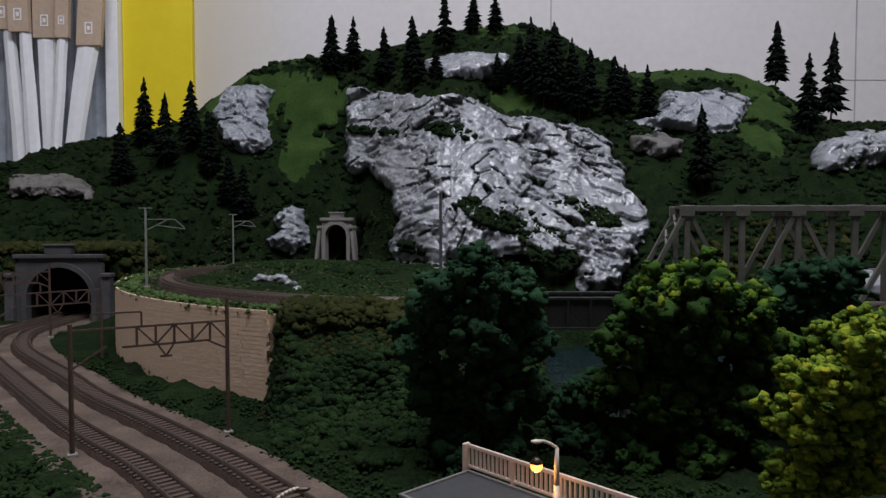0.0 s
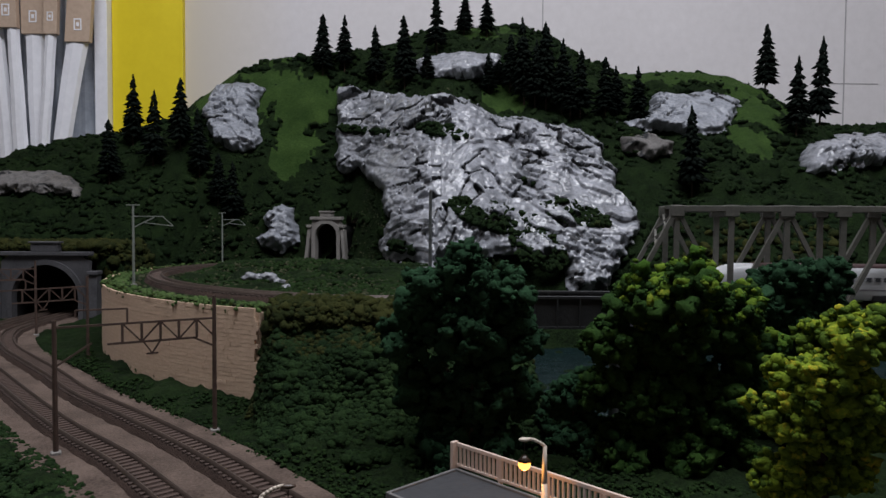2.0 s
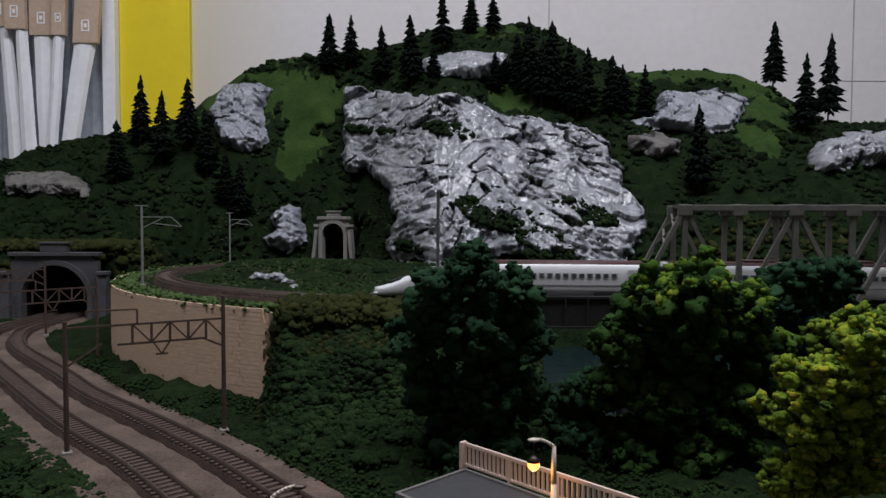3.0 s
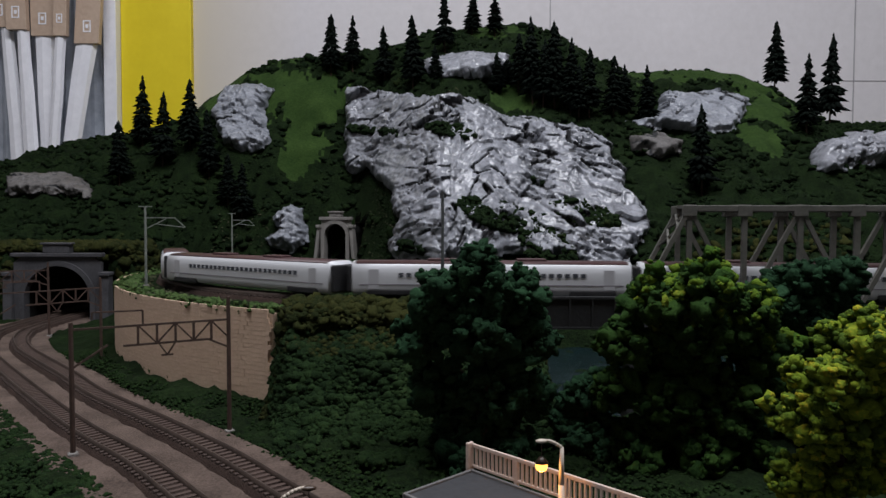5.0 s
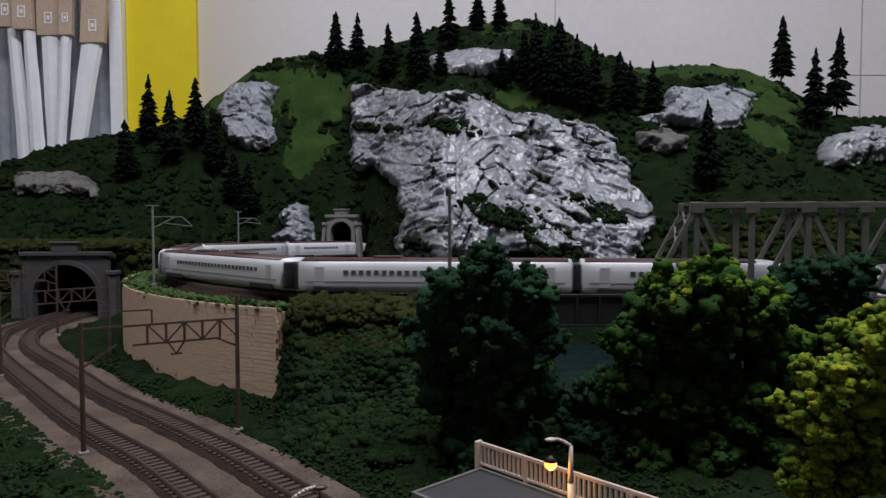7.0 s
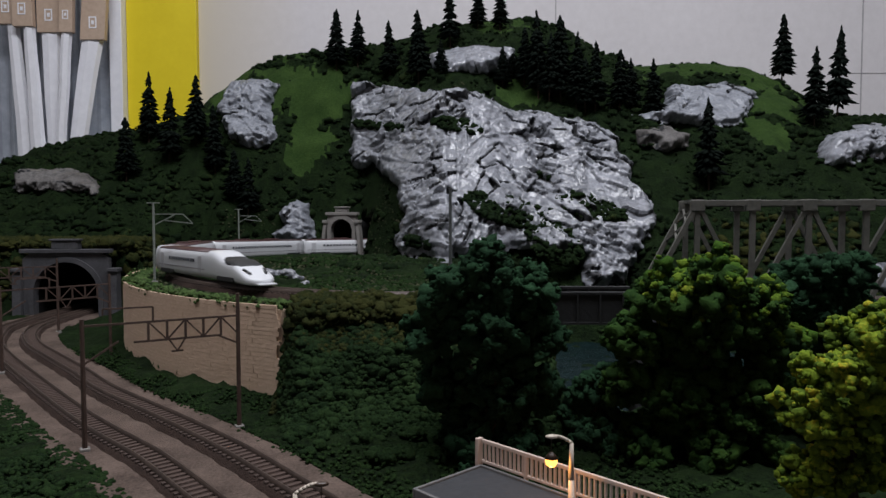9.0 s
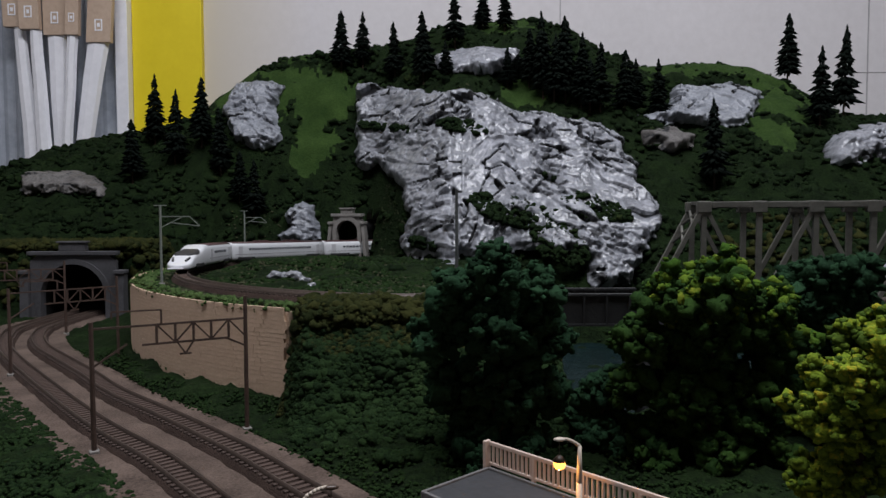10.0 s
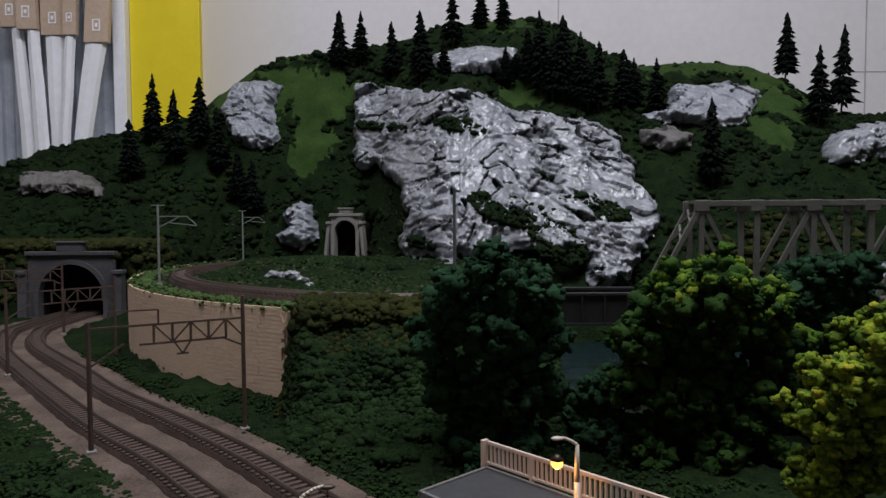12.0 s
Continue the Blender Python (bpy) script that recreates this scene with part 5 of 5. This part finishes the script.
for row in ((-0.7957, -0.7695, 0.4524, 0.0198, 0.0356, 0.0365, 0.10, 1.288, -0.8029), (-0.7597, -0.7442, 0.4453, 0.0198, 0.0306, 0.0365, 0.10, 1.277, -0.7670), (-0.7269, -0.7235, 0.4371, 0.0365, 0.0230, 0.0438, 0.10, 1.288, -0.7254), (-0.6904, -0.7166, 0.4340, 0.0188, 0.0160, 0.0240, 0.10, 1.275, -0.6888), (-0.6519, -0.7061, 0.4238, 0.0407, 0.0260, 0.0449, 0.10, 1.289, -0.6477)):
    packet(*row)


# ---- the train ----
def car_section(w, top, bottom, n=22):
    """Rounded section: half-width w, from bottom to top, tumblehome sides and a domed roof."""
    pts = []
    for k in range(n):
        a = 2 * math.pi * k / n - math.pi / 2
        c, s = math.cos(a), math.sin(a)
        e = 0.36
        pts.append((w * math.copysign(abs(c) ** e, c), (top + bottom) / 2 + (top - bottom) / 2 * math.copysign(abs(s) ** (0.62 if s > 0 else 0.30), s)))
    return pts


def loft(bm, sections):
    rings = [[bm.verts.new((x, y, z)) for y, z in sec] for x, sec in sections]
    n = len(rings[0])
    for a, b in zip(rings, rings[1:]):
        for i in range(n):
            bm.faces.new((a[i], b[i], b[(i + 1) % n], a[(i + 1) % n]))
    bm.faces.new(rings[0])
    bm.faces.new(rings[-1][::-1])
    bmesh.ops.recalc_face_normals(bm, faces=bm.faces)


WIN = bmesh.new()
box(WIN, -0.00145, 0.00145, -0.00025, 0.00025, -0.00118, 0.00118, 0.0001)
WIN_MESH = mesh_of("window", WIN, TRAIN_GLASS)


def train_car(nose):
    """One coach in its own space: x along the train, z up from the rail. nose: 0, 1 (front at +x) or -1."""
    half, w, top, bottom = CAR / 2 - 0.0031, 0.0104, 0.0205, 0.0018
    t = thing("train_car", pose(0, 0, RAIL), "white high-speed train end car with long sloping nose" if nose else "white high-speed train coach with maroon roof", "train car", "cars of the white train")
    sec = []
    x_nose = half + 0.001
    body_end = half - 0.056 if nose else half
    for x in np.linspace(-half, body_end, 12):
        sec.append((x, car_section(w, top, bottom)))
    if nose:
        for u in np.linspace(0.06, 1.0, 22):
            x = body_end + (x_nose - body_end) * u
            # roof falls to the cab, a cab bulge, then the blunt nose
            fall = 0.0050 * float(sm(0.0, 0.40, u)) + 0.0104 * float(sm(0.36, 1.02, u)) ** 1.35
            width = w * (1 - 0.10 * u ** 2) * (1 - 0.60 * max(0.0, (u - 0.82) / 0.18) ** 2.2)
            sec.append((x, car_section(width, max(top - fall, bottom + 0.0018), bottom - 0.0006 * u)))
    if nose < 0:
        sec = [(-x, s) for x, s in sec][::-1]
    bm = bmesh.new()
    loft(bm, sec)
    part("body", bm, TRAIN_WHITE, t, smooth=True)
    flip = -1 if nose < 0 else 1
    lo, hi = sorted((-half * flip, (body_end - 0.004 if nose else half) * flip))
    # roof panel, a thin curved skin over the dome
    bm = bmesh.new()
    sect = [p for p in car_section(w, top, bottom, 64) if p[1] > top - 0.0016]
    sect.sort()
    up_ = [(y, z + 0.00022) for y, z in sect]
    loft(bm, [(lo + 0.0015, up_ + sect[::-1]), (hi - 0.0015, up_ + sect[::-1])])
    part("roof", bm, TRAIN_ROOF, t, "maroon roof", True)
    for x in () if nose else (0.35, -0.3):
        bm = bmesh.new()
        box(bm, x * half - 0.008, x * half + 0.008, -0.0045, 0.0045, top - 0.0002, top + 0.0014, 0.0005)
        part("roof_unit", bm, TRAIN_ROOF, t)
    # windows, waist line and doors on both sides
    span = (hi - lo)
    n = 24 if not nose else 11
    x0 = lo + span * (0.17 if not nose else 0.24)
    for side in (-1, 1):
        y = side * (w + 0.00002)
        for k in range(n):
            shared("window", WIN_MESH, t, pose(x0 + k * 0.0043, y, 0.0131))
        bm = bmesh.new()
        box(bm, lo + 0.004, hi - 0.004, y - 0.00012, y + 0.00012, 0.0076, 0.0081)
        part("waist_line", bm, TRAIN_LINE, t, "thin grey waist line")
        for x in (lo + 0.012, hi - 0.012):
            bm = bmesh.new()
            box(bm, x - 0.0028, x + 0.0028, y - 0.0001, y + 0.0001, 0.0055, 0.0162)
            part("door", bm, material_door(), t)
    for s in (-1, 1):
        x = s * CAR * 0.35 if not nose or s * flip < 0 else s * CAR * 0.27
        bm = bmesh.new()
        box(bm, x - 0.011, x + 0.011, -0.0085, 0.0085, 0.0012, 0.0048, 0.0005)
        bogie = part("bogie", bm, TRAIN_DARK, t)
        bm = bmesh.new()
        box(bm, x - 0.0125, x + 0.0125, -w * 1.012, w * 1.012, 0.0019, 0.0052, 0.0006)
        part("bogie_cutout", bm, TRAIN_DARK, bogie)
        for q in (-0.0075, 0.0075):
            for y in (-0.0046, 0.0046):
                bm = bmesh.new()
                rod(bm, (x + q, y - 0.0007, 0.0030), (x + q, y + 0.0007, 0.0030), 0.0030, None, 14)
                part("wheel", bm, TRAIN_DARK, bogie)
    for s in (-1, 1):
        if nose and s == nose:
            continue
        bm = bmesh.new()
        x = s * (half + 0.0016)
        box(bm, x - 0.0014, x + 0.0014, -0.0086, 0.0086, 0.0032, 0.0182, 0.0008)
        part("gangway", bm, TRAIN_DARK, t, "black gangway bellows")
    if nose:
        # windscreen, slanted lamps and the bottom lip
        bm = bmesh.new()
        secs = []
        for u in np.linspace(0.27, 0.66, 10):
            x = (body_end + (x_nose - body_end) * u) * flip
            fall = 0.0050 * float(sm(0.0, 0.40, u)) + 0.0104 * float(sm(0.36, 1.02, u)) ** 1.35
            width = w * (1 - 0.10 * u ** 2)
            s_ = sorted(p for p in car_section(width, top - fall, bottom - 0.0006 * u, 64) if abs(p[0]) < w * (0.62 + 0.33 * max(0.0, math.sin((u - 0.27) / 0.39 * math.pi)) ** 0.5) and p[1] > 0.008)
            idx = np.linspace(0, len(s_) - 1, 16)
            s_ = [(float(np.interp(i, range(len(s_)), [p[0] for p in s_])), float(np.interp(i, range(len(s_)), [p[1] for p in s_]))) for i in idx]
            secs.append((x, [(y, z + 0.0003) for y, z in s_] + [(y, z - 0.0002) for y, z in s_[::-1]]))
        loft(bm, secs if flip > 0 else secs[::-1])
        part("windscreen", bm, TRAIN_DARK, t, "black wrap-round windscreen", True)
        for side in (-1, 1):
            bm = bmesh.new()
            xa, xb = (body_end + (x_nose - body_end) * u for u in (0.73, 0.84))
            za = top - 0.0050 - 0.0104 * float(sm(0.36, 1.02, 0.73)) ** 1.35
            zb = top - 0.0050 - 0.0104 * float(sm(0.36, 1.02, 0.84)) ** 1.35
            bar(bm, (xa * flip, side * w * 0.66, za - 0.0004), (xb * flip, side * w * 0.50, zb - 0.0002), 0.0016, 0.0022)
            part("headlamp", bm, TRAIN_DARK, t, "dark slanted headlamp")
        bm = bmesh.new()
        box(bm, x_nose * flip - 0.0035, x_nose * flip + 0.0004, -0.0062, 0.0062, 0.0016, 0.0028, 0.0005)
        part("bumper_lip", bm, TRAIN_WHITE, t)
    return t


def material_door(cache=[]):
    if not cache:
        cache.append(material("train_door_grey", (0.43, 0.43, 0.455), (0.48, 0.48, 0.505), 0.35, 60, 20, 0.0))
    return cache[0]


TRAIN = [train_car(1)] + [train_car(0) for _ in range(4)] + [train_car(-1)]

# ---- the structure made of many pieces ----
retaining_wall()
track("upper_track", "single railway track on the curved upper line", UP[900:1560], lambda p: p[0] < 0.45 and p[1] < 0.93, bed_to=0.034)
for ln in (LOW_R, LOW_L):
    track("lower_track", "railway track in brown ballast curving into the tunnel", with_z(ln, 0.0052), lambda p: True)
v, f = ribbon(with_z(LOW_R[::3], 0.0), (-0.025, -0.019, -0.0135, 0.004, 0.014, 0.030, 0.044, 0.053, 0.060), (-0.0045, 0.0010, 0.0006, -0.0002, 0.0002, 0.0002, 0.0006, 0.0010, -0.0035))
v[:, 2] += 0.0006 * fbm(v[:, 0] * 300, v[:, 1] * 300, 0, 3, 8)
tagged(new("track_bed", raw_mesh("track_bed", v, f, [GRAVEL])), "pale brown gravel bed of the lower tracks", kind="structure")


# ---- what moves ----
HEAD = ((0.0, 1.859), (1.2, 2.054), (2.3, 2.246), (3.0, 2.341), (3.2, 2.372), (4.0, 2.505), (4.8, 2.639), (5.2, 2.705), (5.5, 2.756), (5.8, 2.813), (6.5, 2.933), (6.8, 2.990), (7.2, 3.057), (8.0, 3.190), (8.8, 3.323), (9.0, 3.364), (9.3, 3.420), (9.6, 3.481), (10.0, 3.544), (10.2, 3.579), (10.5, 3.634), (11.0, 3.727), (11.4, 3.793), (11.7, 3.857), (12.0, 3.917))


def car_pose(k, t):
    """Pose of coach k at t seconds: its two bogies ride on the line."""
    head = float(np.interp(t, [r[0] for r in HEAD], [r[1] for r in HEAD]))
    mid_s = head - (k + 0.5) * CAR
    fa, fb = mid_s + CAR * 0.38, mid_s - CAR * 0.38
    a, b = line_at(fa), line_at(fb)
    d = a - b
    c = (a + b) / 2
    za, zb = line_z(fa), line_z(fb)
    yaw = math.degrees(math.atan2(d[1], d[0]))
    pitch = -math.degrees(math.atan2(za - zb, float(np.hypot(*d))))
    return pose(float(c[0]), float(c[1]), (za + zb) / 2, 0, pitch, yaw)


def motions():
    for k, car in enumerate(TRAIN):
        walk(car, [(t, car_pose(k, t)) for t in np.round(np.arange(0, 12.01, 0.2), 2)])


motions()
